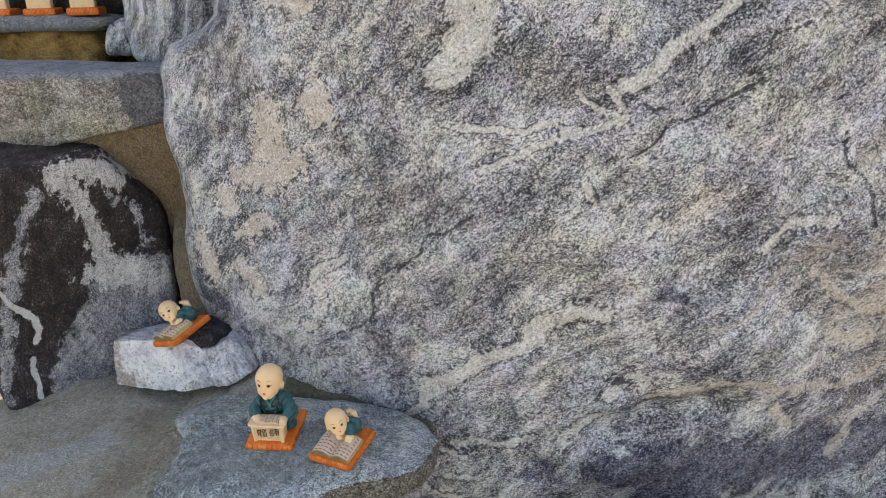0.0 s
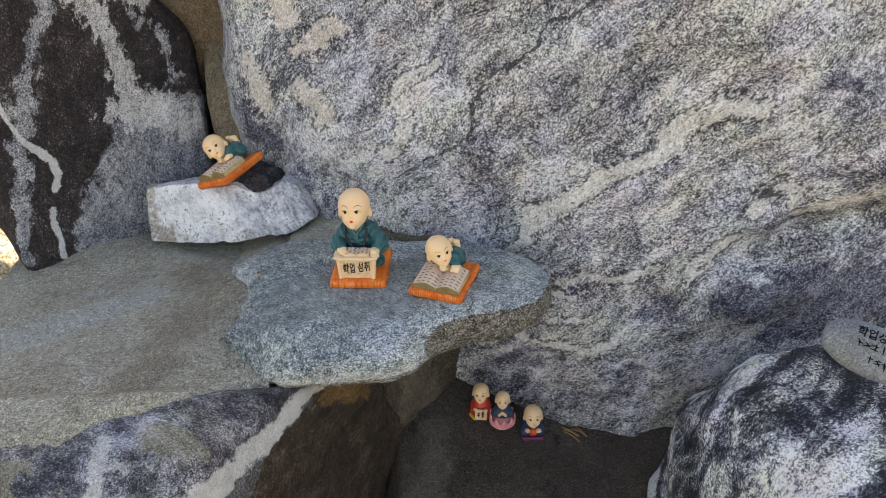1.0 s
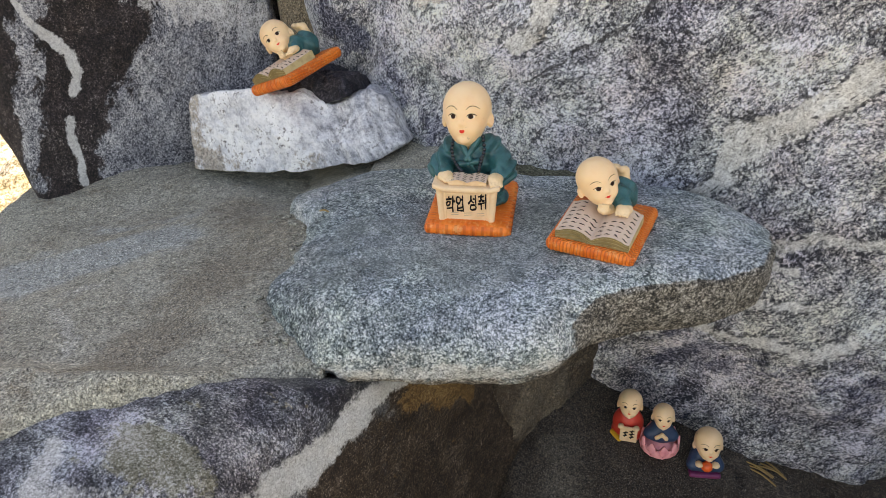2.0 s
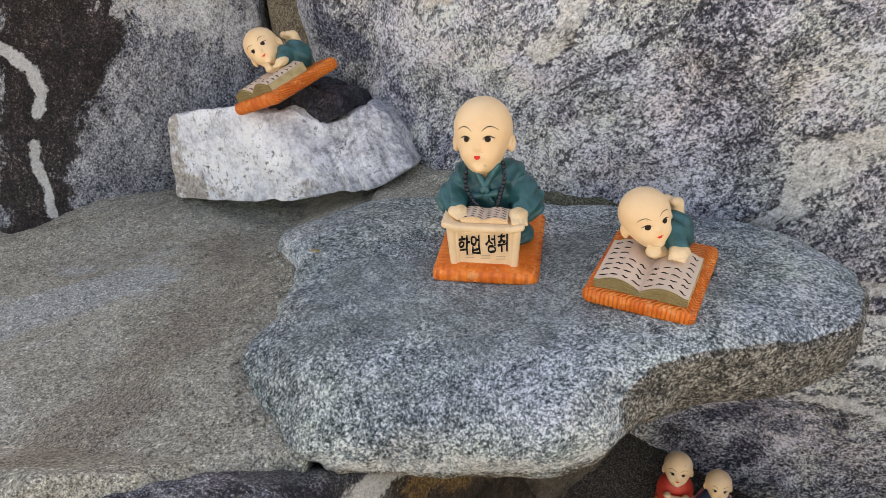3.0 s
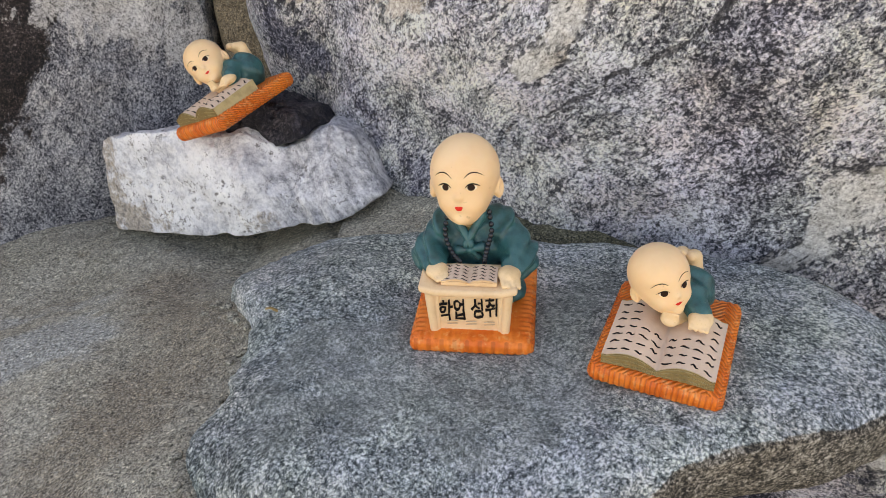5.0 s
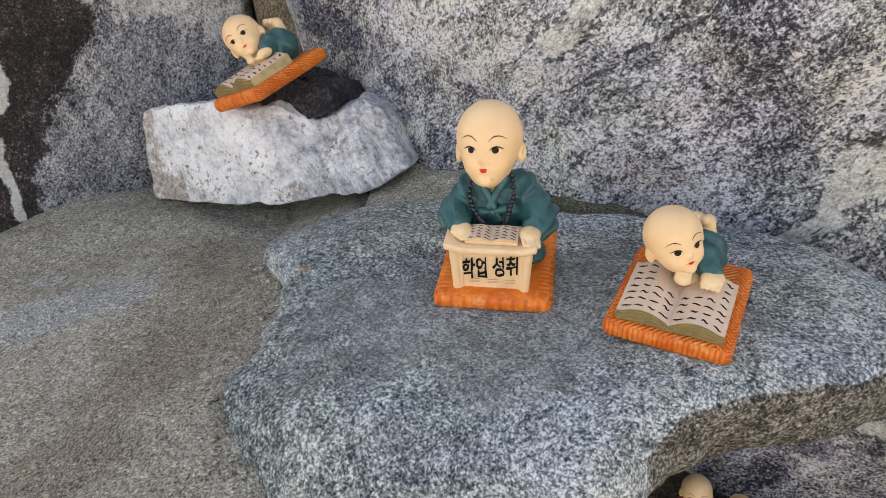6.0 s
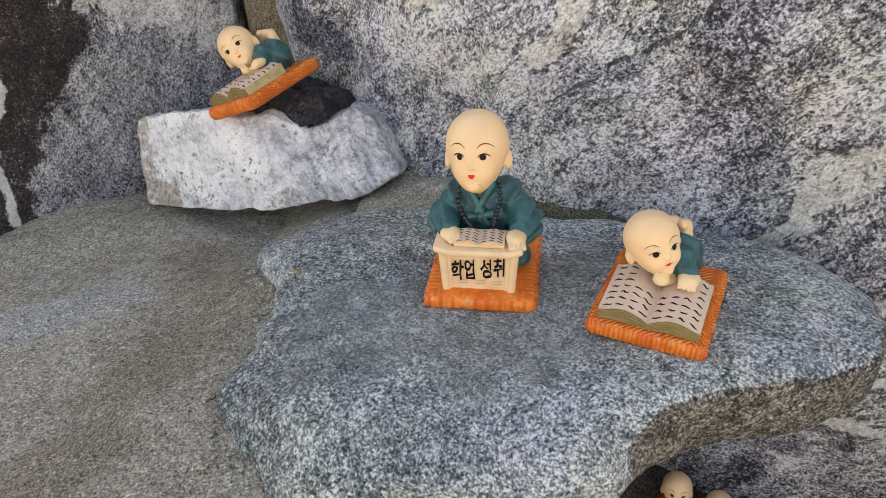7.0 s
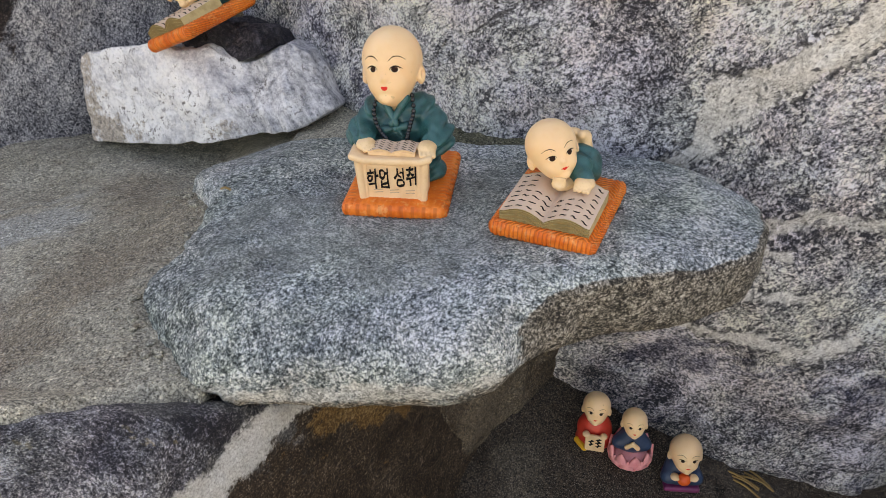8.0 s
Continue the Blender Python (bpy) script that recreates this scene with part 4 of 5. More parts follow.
sheet("mossy_joint", -0.012, 0.15, 0.02, 0.22, 0.003, lambda x, y: joint_height(x, y) + 0.0025 * smooth(-0.012, 0.0, x), 0.015, M_MOSS, "dark mossy mortar joint between slab and boulder", "mortar")


# ---- rocks below ----
VEIN = [(-0.036, -0.068, -0.047), (-0.046, -0.090, -0.044), (-0.062, -0.118, -0.047), (-0.075, -0.139, -0.046), (-0.102, -0.182, -0.043), (-0.14, -0.22, -0.05)]


def lower_attrs(v):
    x, y, z = v.T
    wob = 0.004 * fbm(v, 40, 3)
    near = np.full(len(v), 9.0)
    for a, b in zip(VEIN[:-1], VEIN[1:]):
        near = np.minimum(near, limb(v, a, b, 0.0, 0.0))
    line = np.clip(1 - (near + wob) / np.interp(-y, [0.08, 0.14], [0.012, 0.018]), 0, 1)
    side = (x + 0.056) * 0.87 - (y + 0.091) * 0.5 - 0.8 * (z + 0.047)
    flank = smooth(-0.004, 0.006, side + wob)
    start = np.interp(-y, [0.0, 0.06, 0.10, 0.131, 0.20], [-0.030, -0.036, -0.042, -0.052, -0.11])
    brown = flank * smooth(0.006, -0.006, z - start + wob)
    # darker grey on the flank above the brown, and beside the slab's corner
    dark_grey = flank * (1 - brown)
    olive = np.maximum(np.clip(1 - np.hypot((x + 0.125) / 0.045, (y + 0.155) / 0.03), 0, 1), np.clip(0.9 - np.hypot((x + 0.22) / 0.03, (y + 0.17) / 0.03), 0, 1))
    dark_grey = np.maximum(dark_grey, 0.75 * smooth(0.03, 0.0, line_dist(x, y, [(-0.08, -0.10), (-0.055, -0.085)])))
    pale = np.clip(0.8 - np.hypot((x + 0.145) / 0.05, (y + 0.17) / 0.02), 0, 1)
    pale = np.maximum(pale, 0.9 * np.clip(1 - line_dist(x, y, [(-0.165, -0.15), (-0.162, -0.20)]) / 0.012, 0, 1))
    ochre = 0.8 * smooth(0.026, 0.006, limb(v, (-0.030, -0.064, -0.056), (0.0, -0.034, -0.085), 0.0, 0.0)) * flank
    return {"vein": line, "brown": brown, "pale": pale, "dark_grey": dark_grey, "olive": olive, "ochre": ochre}


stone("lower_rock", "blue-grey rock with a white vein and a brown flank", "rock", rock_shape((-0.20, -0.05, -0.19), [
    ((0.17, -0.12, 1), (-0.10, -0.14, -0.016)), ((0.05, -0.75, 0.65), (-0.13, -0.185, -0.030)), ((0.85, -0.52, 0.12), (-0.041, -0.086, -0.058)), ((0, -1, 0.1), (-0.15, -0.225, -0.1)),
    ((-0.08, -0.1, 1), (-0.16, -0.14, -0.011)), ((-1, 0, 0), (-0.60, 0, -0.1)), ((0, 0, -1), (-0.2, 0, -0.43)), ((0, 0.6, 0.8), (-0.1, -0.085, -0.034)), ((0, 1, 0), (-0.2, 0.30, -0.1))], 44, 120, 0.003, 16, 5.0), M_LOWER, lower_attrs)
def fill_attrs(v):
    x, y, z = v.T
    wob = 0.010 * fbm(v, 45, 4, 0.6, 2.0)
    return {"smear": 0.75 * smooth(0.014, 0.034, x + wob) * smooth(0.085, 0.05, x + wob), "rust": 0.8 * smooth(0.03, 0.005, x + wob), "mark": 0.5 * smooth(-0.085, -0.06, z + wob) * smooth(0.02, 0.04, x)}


stone("mortar_fill", "smeared brown-grey mortar under the ledge, darkened for shade", "mortar", rock_shape((0.05, 0.12, -0.13), [
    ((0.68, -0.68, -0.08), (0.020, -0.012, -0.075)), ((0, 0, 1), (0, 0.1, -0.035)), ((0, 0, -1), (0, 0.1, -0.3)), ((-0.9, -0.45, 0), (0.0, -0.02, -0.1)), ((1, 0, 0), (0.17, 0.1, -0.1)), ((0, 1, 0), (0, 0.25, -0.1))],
    10, 90, 0.007, 30, 3.0, 0.0012), M_FILL_SHADED, fill_attrs)


def niche_height(x, y):
    p = np.stack([x, y, 0 * x], -1)
    return -0.180 - 0.12 * np.clip(x - 0.099, -0.12, 0.13) + 0.25 * np.clip(y - 0.013, -0.16, 0.08) - 0.05 * smooth(0.022, -0.010, x) + 0.002 * fbm(p, 14, 4) + 0.0008 * fbm(p, 160, 3)


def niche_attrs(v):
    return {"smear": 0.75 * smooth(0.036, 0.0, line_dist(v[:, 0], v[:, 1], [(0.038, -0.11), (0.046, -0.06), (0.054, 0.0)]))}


sheet("niche_floor", -0.06, 0.5, -0.30, 0.12, 0.004, niche_height, 0.2, M_MORTAR_SHADED, "brown mortar floor of the low niche, darkened for the ledge's shade", "mortar", niche_attrs)
stone("round_boulder", "rounded dark boulder with swirling white bands", "boulder", moved((0.014, 0, 0.002), rock_shape((0.35, -0.17, -0.15), [
    ((-1, 0.05, 0.10), (0.239, -0.15, -0.12)), ((-0.6, -0.1, 0.8), (0.257, -0.13, -0.027)), ((0.05, 0.0, 1), (0.33, -0.13, 0.008)), ((0.1, 1, 0.2), (0.36, -0.050, -0.08)), ((0.75, 0, 0.65), (0.42, -0.15, -0.06)),
    ((0, -1, 0.2), (0.36, -0.30, -0.15)), ((1, 0, 0), (0.49, -0.15, -0.2)), ((0, 0, -1), (0.36, -0.15, -0.43))], 5, 80, 0.007, 16, 7.0)), M_ROUND, lean=LEAN_FRONT)
stone("back_rock", "grey rock filling the gap behind the round boulder", "rock", rock_shape((0.56, -0.12, -0.22), [
    ((0, 0, 1), (0.5, -0.1, -0.10)), ((-1, 0, 0.2), (0.44, -0.1, -0.2)), ((0, -1, 0.2), (0.5, -0.3, -0.2)), ((1, 0, 0), (0.8, 0, -0.2)), ((0, 0, -1), (0.5, 0, -0.43)), ((0, 1, 0), (0.5, 0.02, -0.2))], 6, 40, 0.01, 12, 2.0), M_ROUND, lean=LEAN_FRONT)


# ---- the ledge slab ----
def ledge():
    pts = [(-0.118, 0.071), (-0.121, 0.052), (-0.106, 0.030), (-0.101, 0.012), (-0.103, -0.024), (-0.108, -0.050), (-0.088, -0.078), (-0.070, -0.094), (-0.045, -0.097), (-0.018, -0.0985), (0.018, -0.098),
           (0.038, -0.093), (0.052, -0.081), (0.070, -0.068), (0.10, -0.058), (0.128, -0.052), (0.146, -0.040), (0.158, -0.006), (0.138, 0.028), (0.088, 0.056), (0.03, 0.068), (-0.04, 0.088), (-0.09, 0.088)]
    rim = curve_through(pts, 220, True)
    c = np.array([0.0, -0.012])
    way = rim - c
    # outer ring shares, from the middle of the top over the rounded lip to the underside
    ring = [(s, 0.0, 0.0) for s in np.linspace(0.02, 0.82, 34)]
    for k in range(1, 15):
        a = k / 14 * math.pi / 2
        ring.append((0.82 + 0.18 * math.sin(a), -0.014 * (1 - math.cos(a)), 0.0))
    ring += [(1.0, -0.017, 0), (0.996, -0.020, 0), (0.985, -0.0235, 0), (0.965, -0.026, 0), (0.9, -0.029, 0), (0.7, -0.034, 0), (0.3, -0.038, 0), (0.02, -0.038, 0)]
    v = []
    for s, dz, _ in ring:
        xy = c + way * s
        right = smooth(0.03, 0.08, xy[:, 0]) * smooth(0.0, -0.03, xy[:, 1])
        z = 0.002 + 0.018 * xy[:, 0] - 0.006 * smooth(0.03, 0.09, xy[:, 1]) - 0.006 * smooth(-0.06, -0.11, xy[:, 0])
        # the lip is rounded to the front and broken off square to the right
        drop = dz * (1 - 0.55 * right * (dz > -0.015)) * (1 + 0.25 * right * (dz < -0.016))
        z = z + drop - 0.006 * smooth(-0.055, -0.095, xy[:, 1]) * (1 - right)
        v.append(np.column_stack([xy, z]))
    n, m = len(v), len(rim)
    v = np.concatenate(v)
    s = np.repeat([r[0] for r in ring], m)
    low = np.repeat([r[1] for r in ring], m)
    v[:, 2] += 0.0022 * fbm(v, 24, 4) + 0.0005 * fbm(v, 170, 2)
    out = np.column_stack([np.tile(way, (n, 1)), np.zeros(n * m)])
    out /= np.linalg.norm(out, axis=1, keepdims=True)
    v += out * ((0.003 * fbm(v, 38, 3, 0.55, 4.0) + 0.0016 * fbm(v, 150, 3, 0.6, 2.0) * smooth(0.02, -0.05, v[:, 0])) * smooth(0.6, 1.0, s))[:, None]
    x, y = v[:, 0], v[:, 1]
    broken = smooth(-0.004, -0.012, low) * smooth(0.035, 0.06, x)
    # the whole underside takes the same browner, darker colours
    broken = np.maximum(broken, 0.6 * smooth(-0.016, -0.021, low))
    worn = np.clip(1.1 - np.hypot((x + 0.0) / 0.12, (y + 0.02) / 0.062), 0, 1) * 1.1
    lip = 0.6 * smooth(-0.008, -0.016, low) * smooth(-0.028, -0.018, low) * smooth(0.06, 0.03, x)
    f = grid_faces(n, m, True)[:, ::-1]
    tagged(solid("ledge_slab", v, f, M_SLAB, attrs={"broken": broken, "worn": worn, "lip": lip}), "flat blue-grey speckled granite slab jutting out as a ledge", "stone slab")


ledge()


# ---- white stone and the black stone on it ----
def white_attrs(v):
    x, y, z = v.T
    # grey: streaky right flank, its turned-away shading painted in as well
    return {"stain": np.maximum(smooth(-0.19, -0.22, x) * 1.0, np.maximum(smooth(0.006, -0.02, z) * smooth(-0.15, -0.21, x), 0.8 * np.clip(1 - np.hypot((x + 0.118) / 0.022, (z + 0.012) / 0.016), 0, 1))), "grey": smooth(-0.115, -0.100, x - 0.35 * (z - 0.01) + 0.008 * fbm(v, 40, 3)) * 0.5}


def chipped(shape):
    """The white stone's broken top: a hollow that holds the dark stone, and a jagged tooth beside it; the flank painted
    greyer is ridged.
    """
    v, f = shape
    x, y, z = v.T
    up = smooth(-0.012, 0.014, z)
    dz = 0.0085 * np.exp(-((x + 0.077) / 0.007) ** 2) * smooth(0.15, 0.12, y) - 0.0065 * np.exp(-((x + 0.104) / 0.010) ** 2) + 0.0035 * np.exp(-((x + 0.123) / 0.006) ** 2) * smooth(0.14, 0.115, y)
    flank = smooth(-0.118, -0.102, x) * smooth(0.16, 0.14, y)
    ridge = fbm(np.column_stack([x * 1.0 + 0.35 * z, y * 0.2, z * 0.22]), 110, 3, 0.55, 8.0)
    out = np.column_stack([0.0 * x, -0.0032 * flank * ridge, up * dz + 0.0014 * up * fbm(v, 120, 3)])
    return v + out, f


stone("white_stone", "angular white quartz stone resting on the mortar", "stone", chipped(moved((0.001, 0.007, 0.003), rock_shape((-0.142, 0.150, 0.0), [
    ((-0.37, -0.91, 0.18), (-0.145, 0.111, 0.023)), ((0.18, -0.76, 0.61), (-0.103, 0.125, 0.033)), ((0.05, -0.98, 0.2), (-0.125, 0.096, -0.013)), ((-1, -0.2, 0.12), (-0.224, 0.155, 0.0)), ((0.13, -0.03, 1), (-0.155, 0.125, 0.033)),
    ((-0.07, 0.35, 0.93), (-0.10, 0.13, 0.0345)), ((0.8, -0.1, 0.5), (-0.060, 0.13, 0.010)), ((0, 1, 0), (-0.14, 0.21, 0)), ((0.14, 0, -1), (-0.2, 0.13, -0.031)), ((0.5, -0.35, -0.8), (-0.066, 0.106, -0.012))],
    90, 120, 0.0020, 30, 11.0, 0.0008))), M_WHITE, white_attrs)
stone("black_stone", "broken black stone propping up a figurine", "stone", rock_shape((-0.115, 0.150, 0.026), [
    ((-0.2, -1, 0.3), (-0.115, 0.131, 0.035)), ((1, -0.2, 0.5), (-0.088, 0.15, 0.032)), ((-1, 0, 0), (-0.145, 0.15, 0.03)), ((0.25, 0.25, 1), (-0.115, 0.135, 0.045)), ((0, 1, 0), (-0.11, 0.185, 0.03)), ((0.35, -0.25, -1), (-0.10, 0.13, 0.026)), ((0.6, -0.4, 0.7), (-0.092, 0.135, 0.040))],
    40, 60, 0.005, 75, 13.0), M_BLACK)
# added black backing: stops light from behind, so the crevice stays dark
stone("gap_backing", "added black backing deep in the gap between the rocks", "rock", rock_shape((-0.20, 0.44, 0.10), [
    ((0, -1, 0), (-0.2, 0.34, 0.1)), ((1, 0, 0), (-0.10, 0.4, 0.1)), ((-1, 0, 0), (-0.30, 0.4, 0.1)), ((0, 0, 1), (-0.2, 0.4, 0.30)), ((0, 0, -1), (-0.2, 0.4, -0.12)), ((0, 1, 0), (-0.2, 0.56, 0.1))],
    14, 24, 0.005, 18, 23.0), M_BLACK, lean=LEAN_BACK)
stone("gap_mortar", "brown stained mortar in the gap between the rocks", "mortar", rock_shape((-0.14, 0.42, 0.12), [
    ((-0.35, -1, 0.9), (-0.170, 0.222, 0.089)), ((-0.35, -1, 0.1), (-0.170, 0.222, 0.0)), ((1, 0, 0), (-0.09, 0.4, 0.1)), ((-1, 0, -0.15), (-0.179, 0.4, 0.10)), ((0, 0, 1), (-0.2, 0.4, 0.31)), ((0, 0, -1), (-0.2, 0.4, -0.1)), ((0, 1, 0), (-0.2, 0.6, 0.1))],
    16, 50, 0.004, 20, 17.0), M_MORTAR_TAN, lean=LEAN_BACK)

# ---- figurines (lengths here in centimetres) ----
CM = 0.01


class Model:
    """Pieces of one figurine, gathered into one mesh with several paints."""

    def __init__(self):
        self.v, self.f, self.ids, self.mats, self.count = [], [], [], [], 0

    def put(self, verts, faces, mat, turn=None):
        v = np.asarray(verts, float)
        if turn is not None:
            m = np.array(turn)
            v = v @ m[:3, :3].T + m[:3, 3]
        if mat not in self.mats:
            self.mats.append(mat)
        self.f += [[int(i) + self.count for i in q] for q in faces]
        self.ids += [self.mats.index(mat)] * len(faces)
        self.v.append(v)
        self.count += len(v)

    def skin(self, f, lo, hi, h, mat, turn=None):
        self.put(*nets(f, lo, hi, h), mat, turn)

    def stroke(self, f, line, width, way, mat, turn=None, lift=0.012, n=None):
        """A brush stroke of varying width laid on the solid f."""
        p = curve_through(line, n or 6 * len(line))
        d = np.gradient(p, axis=0)
        side = np.cross(d, np.array(way, float))
        side /= np.linalg.norm(side, axis=1, keepdims=True) + 1e-9
        w = np.interp(np.linspace(0, 1, len(p)), np.linspace(0, 1, len(width)), width)[:, None] / 2
        v = np.concatenate([onto(f, p - side * w, way, lift), onto(f, p, way, lift), onto(f, p + side * w, way, lift)])
        k = len(p)
        q = [[i + r * k, i + 1 + r * k, i + 1 + (r + 1) * k, i + (r + 1) * k] for i in range(k - 1) for r in (0, 1)]
        self.put(v, q, mat, turn)

    def spot(self, f, centre, ra, rb, way, right, mat, turn=None, lift=0.012):
        """A painted oval on the solid f."""
        up = np.cross(right, way)
        c = np.array(centre, float)
        v = [c]
        for r in (0.5, 1.0):
            for a in np.linspace(0, 2 * math.pi, 20, endpoint=False):
                v.append(c + r * ra * math.cos(a) * np.array(right) + r * rb * math.sin(a) * up)
        q = [[0, 1 + k, 1 + (k + 1) % 20] for k in range(20)] + [[1 + k, 21 + k, 21 + (k + 1) % 20, 1 + (k + 1) % 20] for k in range(20)]
        self.put(onto(f, v, way, lift), q, mat, turn)

    def build(self, name, m):
        v = np.concatenate(self.v) * CM
        ob = solid(name, v, self.f, self.mats, mat_ids=self.ids, origin=(0, 0, 0))
        ob.matrix_world = m
        return ob


def head_solid(p):
    f = join(ball(p, (0, 0.12, 0.36), (1.50, 1.55, 1.50)), ball(p, (0, -0.20, -0.74), (0.98, 1.08, 1.06)), 0.62)
    for s in (-1, 1):
        f = join(f, ball(p, (s * 0.46, -0.80, -0.72), (0.46, 0.43, 0.40)), 0.28)
        ear = np.maximum(ball(p, (s * 1.43, 0.22, -0.34), (0.22, 0.30, 0.44)), -ball(p, (s * 1.62, 0.02, -0.32), (0.14, 0.17, 0.28)))
        f = join(f, ear, 0.10)
    f = join(f, limb(p, (0, -1.22, -0.08), (0, -1.34, -0.42), 0.07, 0.17), 0.16)
    f = join(f, ball(p, (0, -1.14, -0.86), (0.22, 0.15, 0.13)), 0.14)
    f = join(f, ball(p, (0, -0.98, -1.38), (0.30, 0.24, 0.22)), 0.22)
    for s in (-1, 1):
        f = np.maximum(f, 0.10 - np.sqrt(((p - (s * 0.56, -1.50, -0.03)) ** 2 * (1, 1, 2.2)).sum(-1)))
    return f


def add_head(model, turn, h=0.07, smile=False):
    model.skin(head_solid, (-2, -2, -2.1), (2, 2, 2.2), h, M_SKIN, turn)
    ahead, right = (0, 1, 0), (1, 0, 0)
    for s in (-1, 1):
        model.spot(head_solid, (s * 0.56, -3, -0.05), 0.21, 0.10 if not smile else 0.13, ahead, right, M_WHITE_EYE, turn, 0.010)
        model.spot(head_solid, (s * 0.54, -3, -0.04), 0.15 if not smile else 0.165, 0.125 if not smile else 0.17, ahead, right, M_EYE, turn, 0.020)
        model.stroke(head_solid, [(s * 0.30, -3, -0.04), (s * 0.42, -3, 0.07), (s * 0.60, -3, 0.11), (s * 0.78, -3, 0.05), (s * 0.88, -3, 0.0)], (0.02, 0.05, 0.06, 0.045, 0.012), ahead, M_INK, turn, 0.028)
        model.stroke(head_solid, [(s * 0.26, -3, 0.33), (s * 0.50, -3, 0.52), (s * 0.78, -3, 0.52), (s * 1.02, -3, 0.38)], (0.015, 0.045, 0.035, 0.01), ahead, M_INK, turn, 0.02)
        model.spot(head_solid, (s * 0.07, -3, -0.835), 0.10, 0.055, ahead, right, M_LIP, turn, 0.018)
    model.spot(head_solid, (0, -3, -0.895), 0.135 if not smile else 0.11, 0.075 if not smile else 0.045, ahead, right, M_LIP, turn, 0.021)
    if smile:
        model.stroke(head_solid, [(-0.26, -3, -0.80), (-0.12, -3, -0.86), (0.12, -3, -0.86), (0.26, -3, -0.80)], (0.012, 0.03, 0.03, 0.012), ahead, M_LIP, turn, 0.024)


def turned(x, y, z, rx=0, ry=0, rz=0, s=1.0):
    return np.array(pose(x, y, z, rx, ry, rz) @ Matrix.Scale(s, 4))


def cushion_solid(hx, hy, hz):
    def f(p):
        q = np.abs(p[..., :2]) / (hx, hy)
        puff = 0.08 * np.clip(1 - q.max(-1), 0, 0.5)
        ridge = 0.022 * np.sin(p[..., 0] * 24) * (q[..., 1] > q[..., 0]) + 0.022 * np.sin(p[..., 1] * 24) * (q[..., 1] <= q[..., 0])
        return box(p, (0, 0, hz), (hx, hy, hz), 0.30) - puff + ridge * smooth(0.72, 0.85, q.max(-1))
    return f


def hand(model, at, fingers, turn=None, size=1.0):
    def f(p):
        d = ball(p, at, (0.42 * size, 0.45 * size, 0.27 * size))
        for dx in (-0.26, -0.08, 0.10, 0.27):
            a = np.array(at) + np.array((dx * size, -0.15 * size, 0.02))
            d = join(d, limb(p, a, a + np.array(fingers) * size, 0.115 * size, 0.085 * size), 0.05)
        return d
    c = np.array(at)
    model.skin(f, c - 1.2 * size, c + 1.2 * size, 0.05, M_HAND, turn)


def written(text, size):
    """The outlines of a word in the built-in font, as flat faces round the origin."""
    cu = bpy.data.curves.new("word", "FONT")
    cu.body, cu.size, cu.align_x, cu.align_y, cu.offset = text, size, "CENTER", "CENTER", 0.016
    ob = new("word", cu)
    me = bpy.data.meshes.new_from_object(ob.evaluated_get(bpy.context.evaluated_depsgraph_get()))
    v = np.array([w.co[:] for w in me.vertices]).reshape(-1, 3)
    f = [list(q.vertices) for q in me.polygons]
    bpy.data.objects.remove(ob)
    bpy.data.curves.remove(cu)
    bpy.data.meshes.remove(me)
    # a brush wavers and slants a little
    v[:, 1] += 0.06 * v[:, 0]
    waver = np.column_stack([fbm(v, 4.5 / size, 3, 0.6, 1.0), fbm(v, 4.5 / size, 3, 0.6, 6.0)])
    v[:, :2] += 0.030 * size * waver
    return v, f


def open_book(model, w, d, low, rise, turn, page, edge, rows, cols, layers=6, stroke=0.07, gap=None):
    """An open book lying on its back: two arched halves of pages, with lines of brush marks."""
    def top(x):
        a = np.abs(x) / w
        return low + rise * (0.35 + 0.9 * np.sin(np.clip(a * 1.25 + 0.12, 0, 1.25) * math.pi * 0.62) * (1 - 0.25 * a))

    xs = np.linspace(-w, w, 41)
    ys = np.linspace(-d, d, 9)
    gx, gy = np.meshgrid(xs, ys, indexing="ij")
    v = np.stack([gx, gy, top(gx)], -1).reshape(-1, 3)
    model.put(v, grid_faces(41, 9)[:, ::-1], page, turn)
    # stacked page edges, each layer a little set back, round front, back and sides
    for s in (-1, 1):
        prev = None
        for k in range(layers + 1):
            share = 1 - k / layers
            out = 0.035 * (k % 2)
            for line in range(2):
                o = out if line else 0.035 * ((k + 1) % 2)
                z = low + (top(xs) - low) * share
                ring = np.column_stack([xs, np.full(41, s * (d + o - 0.02)), z])
                if prev is not None:
                    q = [[i, i + 1, 42 + i, 41 + i] for i in range(40)]
                    model.put(np.concatenate([prev, ring]), q if s > 0 else [c[::-1] for c in q], edge if line or edge is not M_EDGE else M_EDGE_DARK, turn)
                prev = ring
    for s in (-1, 1):
        z = top(np.array([w]))[0]
        model.put([(s * w, -d, low), (s * w, d, low), (s * w, d, z), (s * w, -d, z)], [[0, 1, 2, 3] if s > 0 else [3, 2, 1, 0]], edge, turn)
    rnd = random.Random(rows * 7 + cols)

    def leaf(p):
        return p[..., 2] - top(p[..., 0])

    for r in range(rows):
        for c in range(cols * 2):
            x = (c - cols + 0.5) / cols * w * 0.94 + (0.05 * w if c >= cols else -0.05 * w) * 0.4
            y = d * (0.80 - 1.62 * r / (rows - 1))
            if gap and gap(x, y):
                continue
            L = w / cols * 0.34 * rnd.uniform(0.75, 1.15)
            j = [rnd.uniform(-0.04, 0.04) * d for _ in range(4)]
